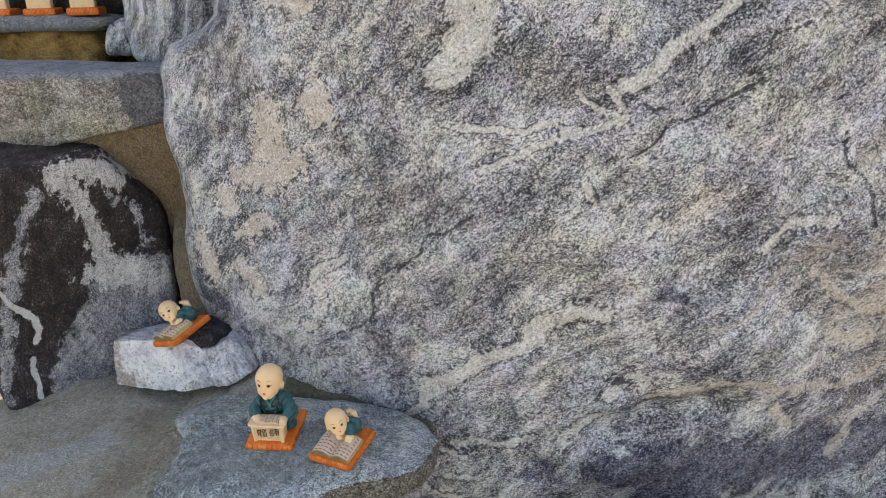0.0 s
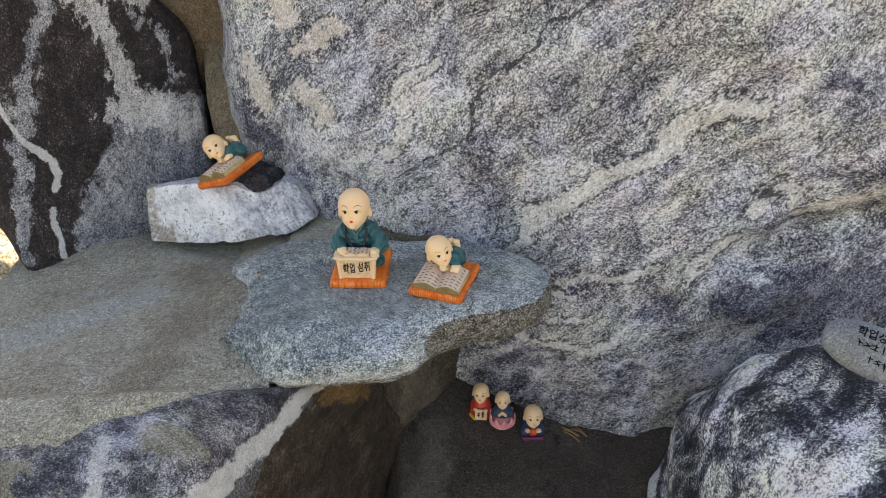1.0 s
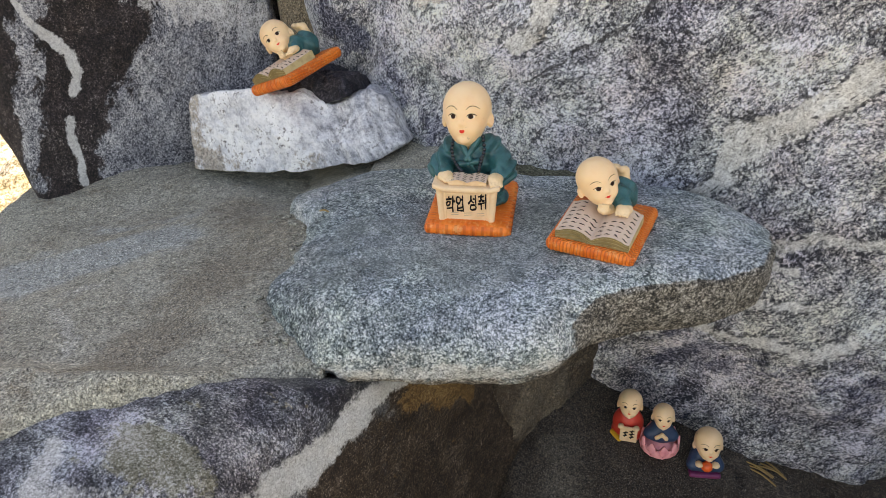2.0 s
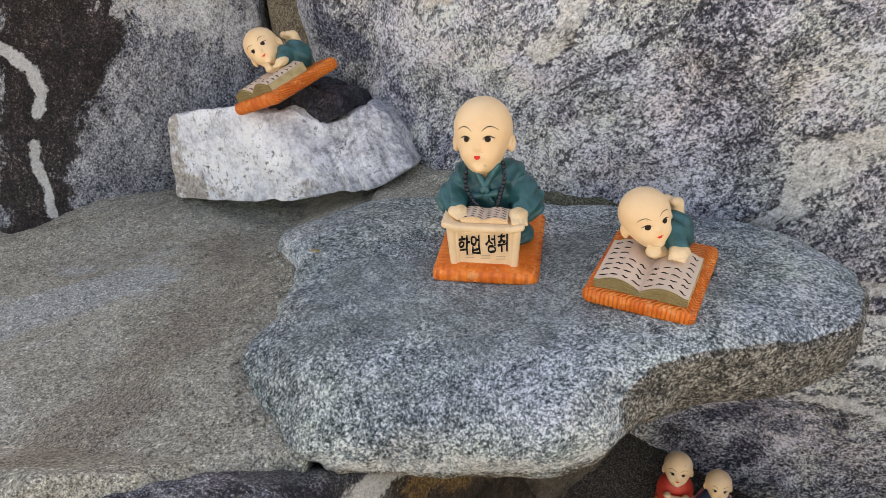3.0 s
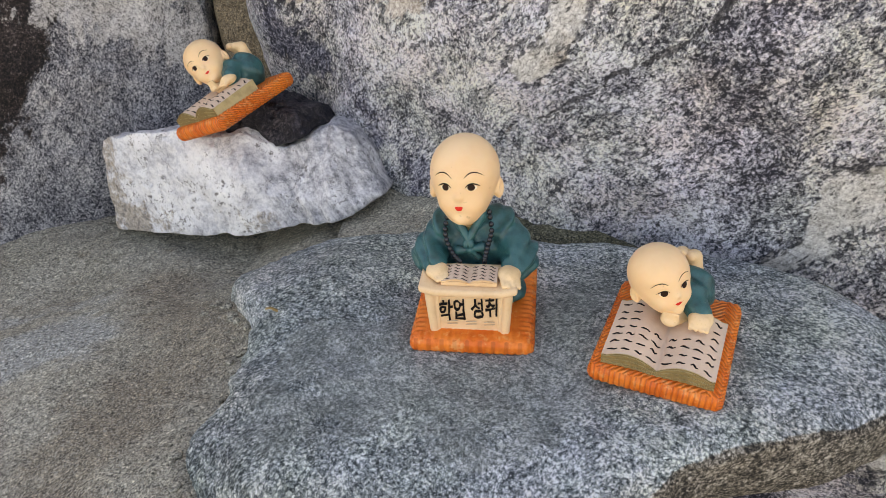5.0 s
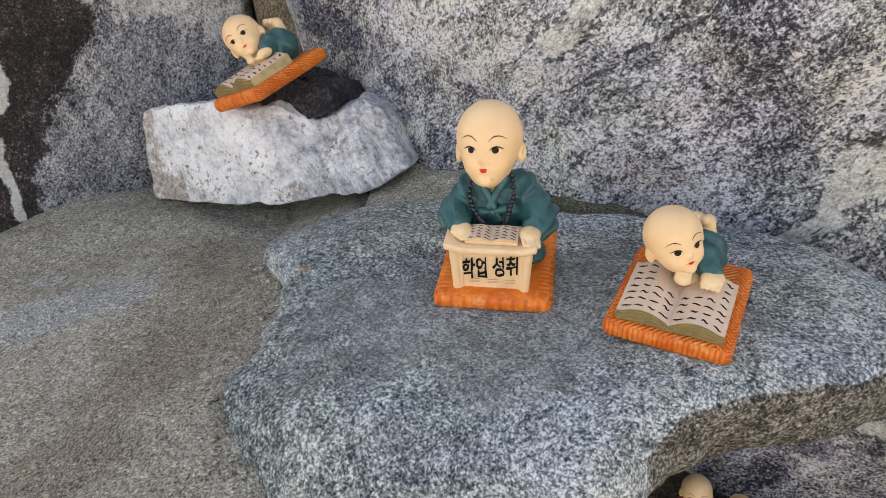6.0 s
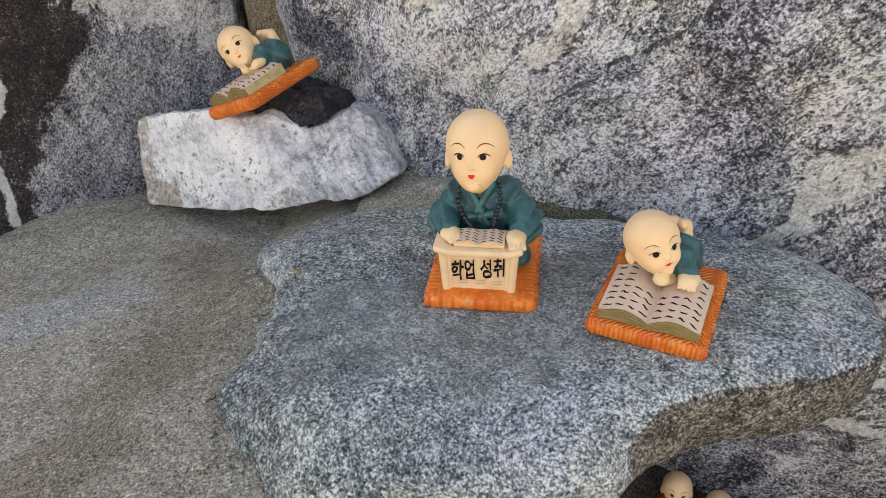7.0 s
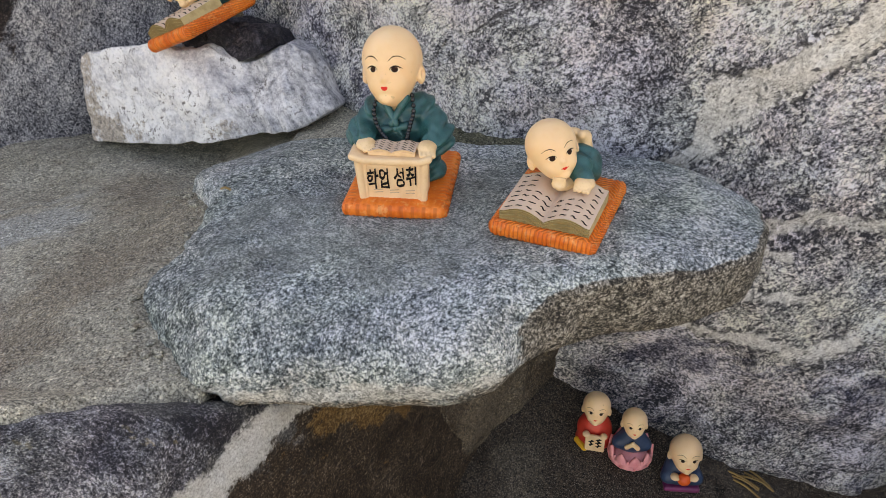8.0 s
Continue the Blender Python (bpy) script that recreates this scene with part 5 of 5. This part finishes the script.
            model.stroke(leaf, [(x - L, y + j[0], low + 3), (x - L * 0.3, y + j[1] + 0.03, low + 3), (x + L * 0.4, y + j[2] - 0.03, low + 3), (x + L, y + j[3], low + 3)], (stroke * 0.4, stroke, stroke * 0.8, stroke * 0.5), (0, 0, -1), M_INK, turn, 0.012, 8)


def seated_figurine():
    md = Model()
    md.skin(cushion_solid(2.32, 2.85, 0.34), (-2.8, -3.2, -0.2), (2.8, 3.2, 1.1), 0.06, M_MAT)

    def robe(p):
        p = p * (1.20, 1, 1.05) + (0.02, 0.45, 0)
        d = join(ball(p, (-0.1, 1.15, 2.9), (1.75, 1.15, 1.75)), ball(p, (-0.05, 0.9, 1.3), (1.90, 1.40, 1.0)), 0.6)
        d = join(d, limb(p, (-1.25, 1.15, 3.85), (-2.05, 0.2, 2.95), 0.72, 0.78), 0.35)
        d = join(d, limb(p, (-2.05, 0.2, 2.95), (-1.75, -0.55, 3.0), 0.72, 0.55), 0.25)
        d = join(d, limb(p, (1.10, 1.15, 3.85), (2.05, 0.2, 2.95), 0.72, 0.78), 0.35)
        d = join(d, limb(p, (2.05, 0.2, 2.95), (1.80, -0.55, 3.0), 0.72, 0.55), 0.25)
        d = join(d, limb(p, (-1.45, 0.6, 1.0), (1.60, 0.6, 1.0), 0.70, 0.70), 0.4)
        folds = 0.035 * np.sin(p[..., 0] * 5.0 + p[..., 2] * 6.0 + 1.5 * np.sin(p[..., 1] * 3)) + 0.02 * np.sin(p[..., 2] * 11 - p[..., 0] * 7)
        opening = limb(p, (-0.28, 0.40, 5.0), (-0.22, 0.02, 3.80), 0.62, 0.08)
        deep = 0.075 * np.sin(9 * (p[..., 2] - 0.55 * np.abs(p[..., 0])) + 1.2 * np.sin(p[..., 0] * 3)) * smooth(0.9, 1.6, np.abs(p[..., 0]))
        return np.maximum(np.maximum(d + folds + deep, -opening), 0.62 - p[..., 2])

    md.skin(robe, (-2.8, -2.2, 0.4), (2.8, 2.6, 5.2), 0.065, M_TEAL)

    def chest(p):
        p = p * (1.20, 1, 1.05) + (0.02, 0.45, 0)
        return join(limb(p, (-0.28, 1.05, 3.4), (-0.28, 1.1, 5.0), 0.85, 0.70), limb(p, (-0.26, 0.8, 4.6), (-0.24, 0.55, 3.9), 0.52, 0.15), 0.2)

    md.skin(chest, (-1.6, -1.2, 2.6), (1.2, 2.4, 5.6), 0.06, M_SKIN)
    # crossed collar bands and the bow
    for a, b in (((-0.86, 0.42, 4.66), (-0.12, -0.10, 3.66)), ((0.34, 0.42, 4.66), (-0.34, -0.10, 3.66))):
        md.skin(lambda p: limb(p * (1.20, 1, 1.05) + (0.02, 0.50, 0), a, b, 0.20, 0.17), (-1.6, -1.4, 3.0), (1.3, 1.2, 5.0), 0.055, M_TEAL)

    def bow(p):
        p = p * (1.20, 1, 1.05) + (0.02, 0.45, 0)
        d = ball(p, (-0.18, -0.18, 3.42), (0.16, 0.14, 0.15))
        d = np.minimum(d, limb(p, (-0.18, -0.12, 3.42), (-0.78, -0.05, 3.30), 0.11, 0.20))
        d = np.minimum(d, limb(p, (-0.18, -0.12, 3.42), (0.42, -0.06, 3.52), 0.11, 0.21))
        return np.minimum(d, limb(p, (-0.10, -0.14, 3.40), (0.22, -0.10, 3.05), 0.09, 0.13))

    md.skin(bow, (-1.2, -1.1, 2.5), (0.9, 0.3, 3.9), 0.05, M_TEAL)
    # string of dark beads
    for line in ([(-1.12, 0.42, 4.72), (-1.22, 0.05, 4.2), (-1.08, -0.22, 3.7), (-0.78, -0.36, 3.25), (-0.55, -0.42, 3.05)], [(0.72, 0.45, 4.78), (0.85, 0.05, 4.2), (0.72, -0.2, 3.75), (0.60, -0.36, 3.3), (0.55, -0.40, 3.05)]):
        for at in curve_through(line, 13):
            at = at.copy()
            a, f = cube_sphere(5)
            md.put(at * (0.83, 1, 0.95) - (0.06, 0.47, 0) + a * (0.10, 0.09, 0.12), f, M_BEAD)
    head = turned(-0.40, 0.62, 5.52, -17, -3, -4, 1.0) @ np.diag((0.86, 0.92, 0.92, 1))
    add_head(md, head)
    # the low writing desk
    def desk(p):
        p = p * (1.14, 1, 1.07) + (0, 0.60, 0)
        x, z = p[..., 0], p[..., 2]
        body = box(p, (-0.10, -0.95, 1.65), (1.62, 0.66, 1.05), 0.06)
        panel = box(p, (-0.10, -1.66, 1.60), (1.24, 0.12, 0.86), 0.03)
        body = np.maximum(body, -panel)
        for s in (-1, 1):
            body = np.minimum(body, limb(p, (-0.10 + s * 1.50, -1.55, 0.75), (-0.10 + s * 1.62, -1.55, 2.6), 0.20, 0.22))
        curl = 0.20 * smooth(1.2, 2.15, np.abs(x + 0.1))
        q = p.copy()
        q[..., 2] = z - curl
        board = box(q, (-0.10, -0.98, 2.74), (2.02, 0.92, 0.15), 0.10)
        return np.minimum(body, board)

    md.skin(desk, (-2.4, -2.75, 0.5), (2.2, -0.1, 3.3), 0.05, M_DESK)
    v, f = written("학업 성취", 0.72)
    v = v * (0.78, 1.40, 1)
    v = v + 0.022 * np.column_stack([fbm(v, 2.1, 3, 0.6, 1.0), fbm(v, 2.1, 3, 0.6, 7.0), 0 * v[:, 0]])
    v[:, 1] += 0.03 * v[:, 0] - 0.02
    md.put(np.column_stack([v[:, 0] - 0.10, np.full(len(v), -2.185), v[:, 1] + 1.64]), f, M_INK)
    for k, x in enumerate((-0.72, -0.02, 0.66)):
        for line in range(2):
            z = 1.07 - 0.13 * line
            md.put([(x - 0.2, -2.18, z), (x + 0.2, -2.18, z + 0.04), (x + 0.2, -2.18, z + 0.08), (x - 0.2, -2.18, z + 0.04)], [[0, 1, 2, 3]], M_FAINT)
    open_book(md, 1.0, 0.48, 2.90, 0.26, turned(-0.06, -1.67, -0.19, 0, 0, 0), M_PAGE, M_DESK, 5, 3, 3, 0.055)
    hand(md, (-1.28, -1.50, 2.90), (0.35, -0.42, -0.06))
    hand(md, (1.36, -1.58, 2.90), (0.10, -0.50, -0.12))
    c, s = math.cos(radians(-5.0)), math.sin(radians(-5.0))
    mid = Vector((-0.0038, -0.0180, 0.0015)) + Vector((-s * 0.0285, c * 0.0285, 0.0))
    ob = md.build("seated_figurine", pose(mid.x, mid.y, mid.z, 0, 1.5, -5.0))
    tagged(ob, "bald child figurine in teal robe seated at a cream writing desk", "figurine")


seated_figurine()


def reading_model():
    md = Model()
    md.skin(cushion_solid(2.22, 2.66, 0.36), (-2.6, -3.2, -0.2), (2.6, 3.2, 1.2), 0.055, M_STRAW)
    open_book(md, 1.84, 1.42, 0.66, 0.70, turned(0.02, -0.84, 0, 3, 0, 0), M_PAGE, M_EDGE, 7, 4, 8, 0.085, lambda x, y: y > 0.35 and -1.0 < x < 1.2)

    def robe(p):
        d = join(ball(p, (-0.02, 0.95, 1.55), (0.92, 0.85, 0.85)), ball(p, (0.30, 1.62, 1.55), (0.92, 0.80, 1.0)), 0.35)
        d = join(d, limb(p, (0.46, 0.72, 2.05), (0.92, 0.06, 1.76), 0.50, 0.40), 0.25)
        return d + 0.03 * np.sin(p[..., 1] * 7 + p[..., 2] * 5) + 0.015 * np.sin(p[..., 0] * 11 + p[..., 2] * 3)

    md.skin(robe, (-1.8, -1.2, 0.4), (2.2, 2.8, 3.1), 0.06, M_TEAL)

    def feet(p):
        d = limb(p, (0.00, 1.95, 2.0), (-0.15, 2.05, 2.75), 0.34, 0.26)
        d = join(d, limb(p, (-0.15, 2.05, 2.75), (-0.20, 1.75, 2.98), 0.26, 0.2), 0.1)
        return join(d, join(limb(p, (0.4, 1.95, 2.0), (0.28, 2.05, 2.72), 0.34, 0.26), limb(p, (0.28, 2.05, 2.72), (0.22, 1.75, 2.92), 0.26, 0.19), 0.1), 0.08)

    md.skin(feet, (-1.0, 0.8, 1.2), (1.2, 2.6, 3.9), 0.055, M_HAND)
    hand(md, (0.98, -0.12, 1.78), (0.0, -0.34, -0.12), None, 1.0)
    hand(md, (0.02, -0.34, 1.66), (0.02, -0.10, 0.44), None, 0.8)
    md.skin(lambda p: limb(p, (0.35, 0.3, 1.45), (0.02, -0.24, 1.55), 0.32, 0.25), (-0.8, -0.9, 0.9), (0.8, 0.9, 2.1), 0.055, M_HAND)
    add_head(md, turned(-0.54, 0.24, 2.80, -16, -14, 42, 0.69), 0.075, True)
    return md


READER = reading_model()
at_slab = READER.build("reading_figurine", pose(0.0668, -0.0185, 0.0035, 1, 1.5, -23))
tagged(at_slab, "bald child figurine lying on an orange cushion over an open book", "figurine", "reading figurines")
tilt = Matrix(((0.866, 0.411, -0.283, -0.129), (-0.405, 0.911, 0.081, 0.128), (0.33, 0.06, 0.956, 0.043), (0, 0, 0, 1)))
tilt = Matrix.LocRotScale(tilt.translation, tilt.to_quaternion().normalized(), None)
tilt = pose(0.0045, 0, 0.0005) @ Matrix.Translation(tilt.translation) @ Matrix.Rotation(radians(-3), 4, "Y") @ Matrix.Translation(-tilt.translation) @ tilt @ pose(0, 0, 0, 0, 0, -7)
at_stone = READER.build("reading_figurine", tilt)
tagged(at_stone, "tilted bald child figurine with open book propped on dark stone", "figurine", "reading figurines")


def small_heads(md, z, y=0.0, s=0.55, tilt=0, yaw=0):
    add_head(md, turned(0, y, z, tilt, 0, yaw, s), 0.10, True)


def small_red():
    md = Model()
    md.skin(lambda p: np.maximum(join(ball(p, (0, 0.1, 1.1), (1.0, 0.8, 1.2)), ball(p, (0, 0.1, 0.3), (1.05, 0.85, 0.5)), 0.3), -p[..., 2]), (-1.5, -1.3, -0.1), (1.5, 1.4, 2.6), 0.06, M_RED)
    board = lambda p: box(p, (0.10, -0.88, 0.95), (0.55, 0.09, 0.62), 0.05)  # noqa: E731
    md.skin(board, (-0.7, -1.2, 0.1), (0.9, -0.6, 1.8), 0.04, M_DESK)
    for x, z, w in ((-0.10, 1.12, 0.30), (-0.10, 0.88, 0.26), (0.30, 1.30, 0.30), (0.30, 1.06, 0.34), (0.30, 0.80, 0.28)):
        md.stroke(board, [(x - w / 2, -2, z - 0.02), (x, -2, z + 0.03), (x + w / 2, -2, z + 0.06)], (0.07, 0.13, 0.08), (0, 1, 0), M_INK, None, 0.012)
        md.stroke(board, [(x + 0.03, -2, z + 0.15), (x + 0.01, -2, z + 0.02), (x - 0.06, -2, z - 0.13)], (0.08, 0.10, 0.06), (0, 1, 0), M_INK, None, 0.012)
    hand(md, (-0.42, -0.85, 1.55), (0.15, -0.1, -0.15), None, 0.5)
    hand(md, (0.55, -0.85, 1.55), (-0.1, -0.1, -0.15), None, 0.5)
    md.skin(lambda p: limb(p, (-0.9, -0.3, 0.35), (-0.45, -0.85, 0.35), 0.2, 0.17), (-1.3, -1.2, 0), (-0.1, 0.1, 0.8), 0.05, M_YELLOW)
    small_heads(md, 2.85, -0.05, 0.51, -22)
    return md


def small_lotus():
    md = Model()
    md.skin(lambda p: ball(p, (0, 0, 0.62), (1.08, 1.08, 0.68)), (-1.4, -1.4, -0.2), (1.4, 1.4, 1.5), 0.06, M_PINK)
    for ring, (n, r, h, lean) in enumerate(((9, 0.98, 1.55, 0.30), (9, 0.92, 1.15, 0.45))):
        for k in range(n):
            a = (k + 0.5 * ring) * 2 * math.pi / n
            out = np.array([math.cos(a), math.sin(a), 0])
            tip = out * (r + lean * 0.45) + (0, 0, h)
            base = out * r * 0.7 + (0, 0, 0.1)
            mid = out * (r + lean * 0.5) + (0, 0, h * 0.5)
            side = np.array([-out[1], out[0], 0]) * 0.42
            c = curve_through([base, mid, tip], 7)
            w = np.array([0.55, 0.85, 1.0, 0.95, 0.75, 0.42, 0.04])[:, None]
            inn = -out * 0.10
            v = np.concatenate([c - side * w, c + out * 0.06, c + side * w, c - side * w + inn, c + inn, c + side * w + inn])
            q = [[i + r2 * 7, i + 1 + r2 * 7, i + 1 + (r2 + 1) * 7, i + (r2 + 1) * 7] for i in range(6) for r2 in (0, 1)]
            q += [[a2 + 21 for a2 in s[::-1]] for s in q] + [[i, i + 21, i + 22, i + 1] for i in range(6)] + [[i + 14, i + 15, i + 36, i + 35] for i in range(6)]
            md.put(v, q, M_PINK)
    md.skin(lambda p: join(ball(p, (0, 0.05, 1.75), (0.75, 0.6, 0.95)), limb(p, (-0.68, -0.1, 1.6), (0.68, -0.1, 1.6), 0.38, 0.38), 0.3), (-1.4, -1, 0.6), (1.4, 1, 3.0), 0.06, M_NAVY)
    md.skin(lambda p: join(limb(p, (-0.28, -0.6, 1.75), (0, -0.7, 2.15), 0.14, 0.11), limb(p, (0.28, -0.6, 1.75), (0, -0.7, 2.15), 0.14, 0.11), 0.08), (-0.7, -1.1, 1.4), (0.7, -0.3, 2.5), 0.045, M_SKIN)
    small_heads(md, 3.12, -0.1, 0.44, -20)
    return md


def small_navy():
    md = Model()
    md.skin(lambda p: box(p, (0, 0, 0.16), (0.92, 0.80, 0.17), 0.14), (-1.3, -1.2, -0.1), (1.3, 1.2, 0.7), 0.06, M_PURPLE)
    md.skin(lambda p: np.maximum(join(ball(p, (0, 0.1, 0.95), (0.9, 0.7, 0.95)), limb(p, (-0.7, -0.3, 0.7), (0.7, -0.3, 0.7), 0.40, 0.40), 0.3), 0.35 - p[..., 2]), (-1.4, -1.2, 0.2), (1.4, 1.2, 2.3), 0.06, M_NAVY)
    md.skin(lambda p: ball(p, (-0.05, -0.85, 1.15), (0.34, 0.32, 0.33)), (-0.6, -1.4, 0.6), (0.5, -0.3, 1.7), 0.045, M_ORANGE)
    hand(md, (-0.50, -0.78, 1.25), (0.15, -0.2, 0.0), None, 0.55)
    hand(md, (0.45, -0.78, 1.25), (-0.15, -0.2, 0.0), None, 0.55)
    small_heads(md, 2.32, -0.15, 0.54, -20)
    return md


for name, md, m, label in (
    ("small_figurine", small_red(), pose(0.0990, 0.016, -0.1800, 0, 0, -12) @ Matrix.Scale(1.04, 4), "small child figurine in scarlet robe holding a lettered board"),
    ("small_figurine", small_lotus(), pose(0.1190, 0.006, -0.1845, 0, 0, -8) @ Matrix.Scale(1.07, 4), "small praying child figurine seated in a pink lotus flower"),
    ("small_figurine", small_navy(), pose(0.1470, -0.004, -0.1900, 0, 0, -4) @ Matrix.Scale(1.10, 4), "small child figurine in dark blue robe holding an orange ball")):
    tagged(md.build(name, m), label, "figurine", "small figurines in the niche")


# ---- row of figurines on the far shelf ----
def shelf_model():
    md = Model()
    md.skin(cushion_solid(2.1, 2.1, 0.5), (-2.5, -2.5, -0.2), (2.5, 2.5, 1.4), 0.12, M_STRAW)
    md.skin(lambda p: box(p, (0, -0.9, 2.0), (1.6, 0.7, 1.1), 0.1), (-2, -2, 0.6), (2, 0.2, 3.4), 0.12, M_DESK)
    md.skin(lambda p: ball(p, (0, 1.0, 3.0), (1.9, 1.1, 2.2)), (-2.4, -0.5, 0.5), (2.4, 2.5, 5.6), 0.14, M_TEAL)
    md.skin(head_solid, (-2, -2, -2.1), (2, 2, 2.2), 0.14, M_SKIN, turned(0, 1.2, 6.2))
    return md


SHELF = shelf_model()
first = tagged(SHELF.build("shelf_figurine", LEAN_BACK @ pose(-0.325, 0.44, 0.383, 0, 0, 10)), "child figurine with cream desk on an orange base", "figurine", "figurines on the far shelf")
for x in (-0.385, -0.445, -0.505):
    copy_thing(first, LEAN_BACK @ pose(x, 0.44, 0.383, 0, 0, 10 + 60 * (x + 0.4)))


# ---- pebbles with writing ----
def pebble(label, centre, major, facing, half, rows, seed, word=None):
    """A flattened oval pebble whose broad side looks along facing, with lines of brush marks on it."""
    n = np.array(facing, float) / np.linalg.norm(facing)
    a = np.array(major, float)
    a = a - n * (a @ n)
    a /= np.linalg.norm(a)
    turn = np.column_stack([a, np.cross(n, a), n])
    d, f = cube_sphere(34)
    r = np.array(half)
    p = (np.abs(d / r) ** 2.4).sum(1) ** (-1 / 2.4)
    v = d * p[:, None]
    v = v * (1 + 0.05 * fbm(v, 30, 3, 0.5, seed)[:, None])
    ob = solid("written_pebble", v @ turn.T + centre, f, M_PEBBLE, origin=centre)
    tagged(ob, label, "pebble", "pebbles with writing")
    md = Model()
    rnd = random.Random(seed)
    c = half[0] * 100

    def skin(q):
        return (((np.abs(q) / (r * 101.5)) ** 2.4).sum(-1) ** (1 / 2.4) - 1) * half[2] * 100

    if word:
        text, size, at = word
        w, faces = written(text, size)
        md.put(onto(skin, np.column_stack([w[:, 0] + at[0], w[:, 1] * 1.15 + at[1], np.full(len(w), 6.0)]), (0, 0, -1), 0.03), faces, M_INK)
    for k, (y, x0, x1) in enumerate(rows):
        x = x0
        while x < x1:
            w = rnd.uniform(0.10, 0.16) * c * 0.5
            for _ in range(3):
                ang = rnd.choice((0, 0.3, 1.4, 1.7, -0.8))
                dx, dy = math.cos(ang) * w, math.sin(ang) * w
                ox, oy = x * c + rnd.uniform(-0.3, 0.3) * w, y * c + rnd.uniform(-0.6, 0.6) * w
                md.stroke(skin, [(ox - dx, oy - dy, 6), (ox, oy + 0.1 * w, 6), (ox + dx, oy + dy, 6)], (0.05, 0.085, 0.05), (0, 0, -1), M_INK, None, 0.03, 6)
            x += 0.155
    v = np.concatenate(md.v) * CM
    ink = solid("writing", v @ turn.T, md.f, [M_INK], origin=(0, 0, 0))
    ink.parent = ob
    ink["label"] = "black handwritten strokes"


pebble("flat oval grey pebble with black handwriting leaning on the boulder", (0.337, -0.152, 0.019), (0.80, -0.45, -0.30), (-0.25, -0.62, 0.74), (0.0300, 0.0170, 0.010), [(0.0, -0.35, 0.30), (-0.28, -0.05, 0.40)], 3, ("학업성취", 0.66, (-0.20, 0.80)))
pebble("smooth rounded pale pebble with faint handwriting", (0.412, -0.166, -0.026), (0.95, 0.0, -0.2), (-0.1, -0.6, 0.8), (0.043, 0.033, 0.020), [(0.25, -0.1, 0.5), (0.0, 0.2, 0.6)], 5)


# ---- small litter ----
def needle(name, label, a, b, bend):
    p = curve_through([a, (np.array(a) + b) / 2 + np.array(bend), b], 7)
    d = np.gradient(p, axis=0)
    d /= np.linalg.norm(d, axis=1, keepdims=True)
    s = np.cross(d, (0, 0, 1))
    u = np.cross(s, d)
    v = np.concatenate([p + 0.0007 * (math.cos(k * 2.094) * s + math.sin(k * 2.094) * u) for k in range(3)])
    q = [[i + k * 7, i + 1 + k * 7, i + 1 + (k + 1) % 3 * 7, i + (k + 1) % 3 * 7] for i in range(6) for k in range(3)]
    tagged(solid(name, v, q, M_NEEDLE), label, "pine needle", "fallen pine needles")


for k in range(6):
    rnd = random.Random(k)
    c = np.array((0.188 + 0.007 * rnd.uniform(-1, 1), -0.004 + 0.004 * rnd.uniform(-1, 1), 0.0))
    c[2] = niche_height(c[:1], c[1:2])[0] + 0.0015
    d = np.array((rnd.uniform(0.5, 1), rnd.uniform(-0.9, -0.4), 0.05)) * 0.010
    needle("pine_needle", "dry yellow-brown pine needle fallen on the mortar", c - d, c + d, (0, 0, 0.002))
def crumbs():
    """Loose grains and lumps of mortar along the slab's edge."""
    rnd = random.Random(5)
    d, f = cube_sphere(5)
    rim = curve_through([(-0.118, 0.068), (-0.123, 0.050), (-0.109, 0.030), (-0.104, 0.012), (-0.106, -0.024), (-0.112, -0.048), (-0.095, -0.074), (-0.078, -0.090)], 400)
    v, q = [], []
    for k in range(70):
        x, y = rim[rnd.randrange(400)]
        x -= abs(rnd.gauss(0, 0.004)) - 0.0015
        r = rnd.uniform(0.0006, 0.0018)
        z = bed_height(np.array([x]), np.array([y]))[0] + r * 0.3
        lump = d * (np.array((rnd.uniform(0.8, 1.4), rnd.uniform(0.8, 1.4), rnd.uniform(0.5, 0.9))) * r)
        lump = lump * (1 + 0.25 * fbm(d, 1.7, 2, 0.5, k * 3.1))[:, None]
        q += [[int(i) + len(d) * k for i in c] for c in f]
        v.append(lump + (x, y, z))
    tagged(solid("mortar_crumbs", np.concatenate(v), q, M_MORTAR), "loose crumbs of sandy mortar along the slab edge", "mortar crumbs", kind="stuff")


crumbs()
needle("dry_leaf", "tiny dry orange leaf shred on the slab", np.array((-0.092, 0.019, -0.002)), np.array((-0.086, 0.016, -0.001)), (0, 0, 0.001))
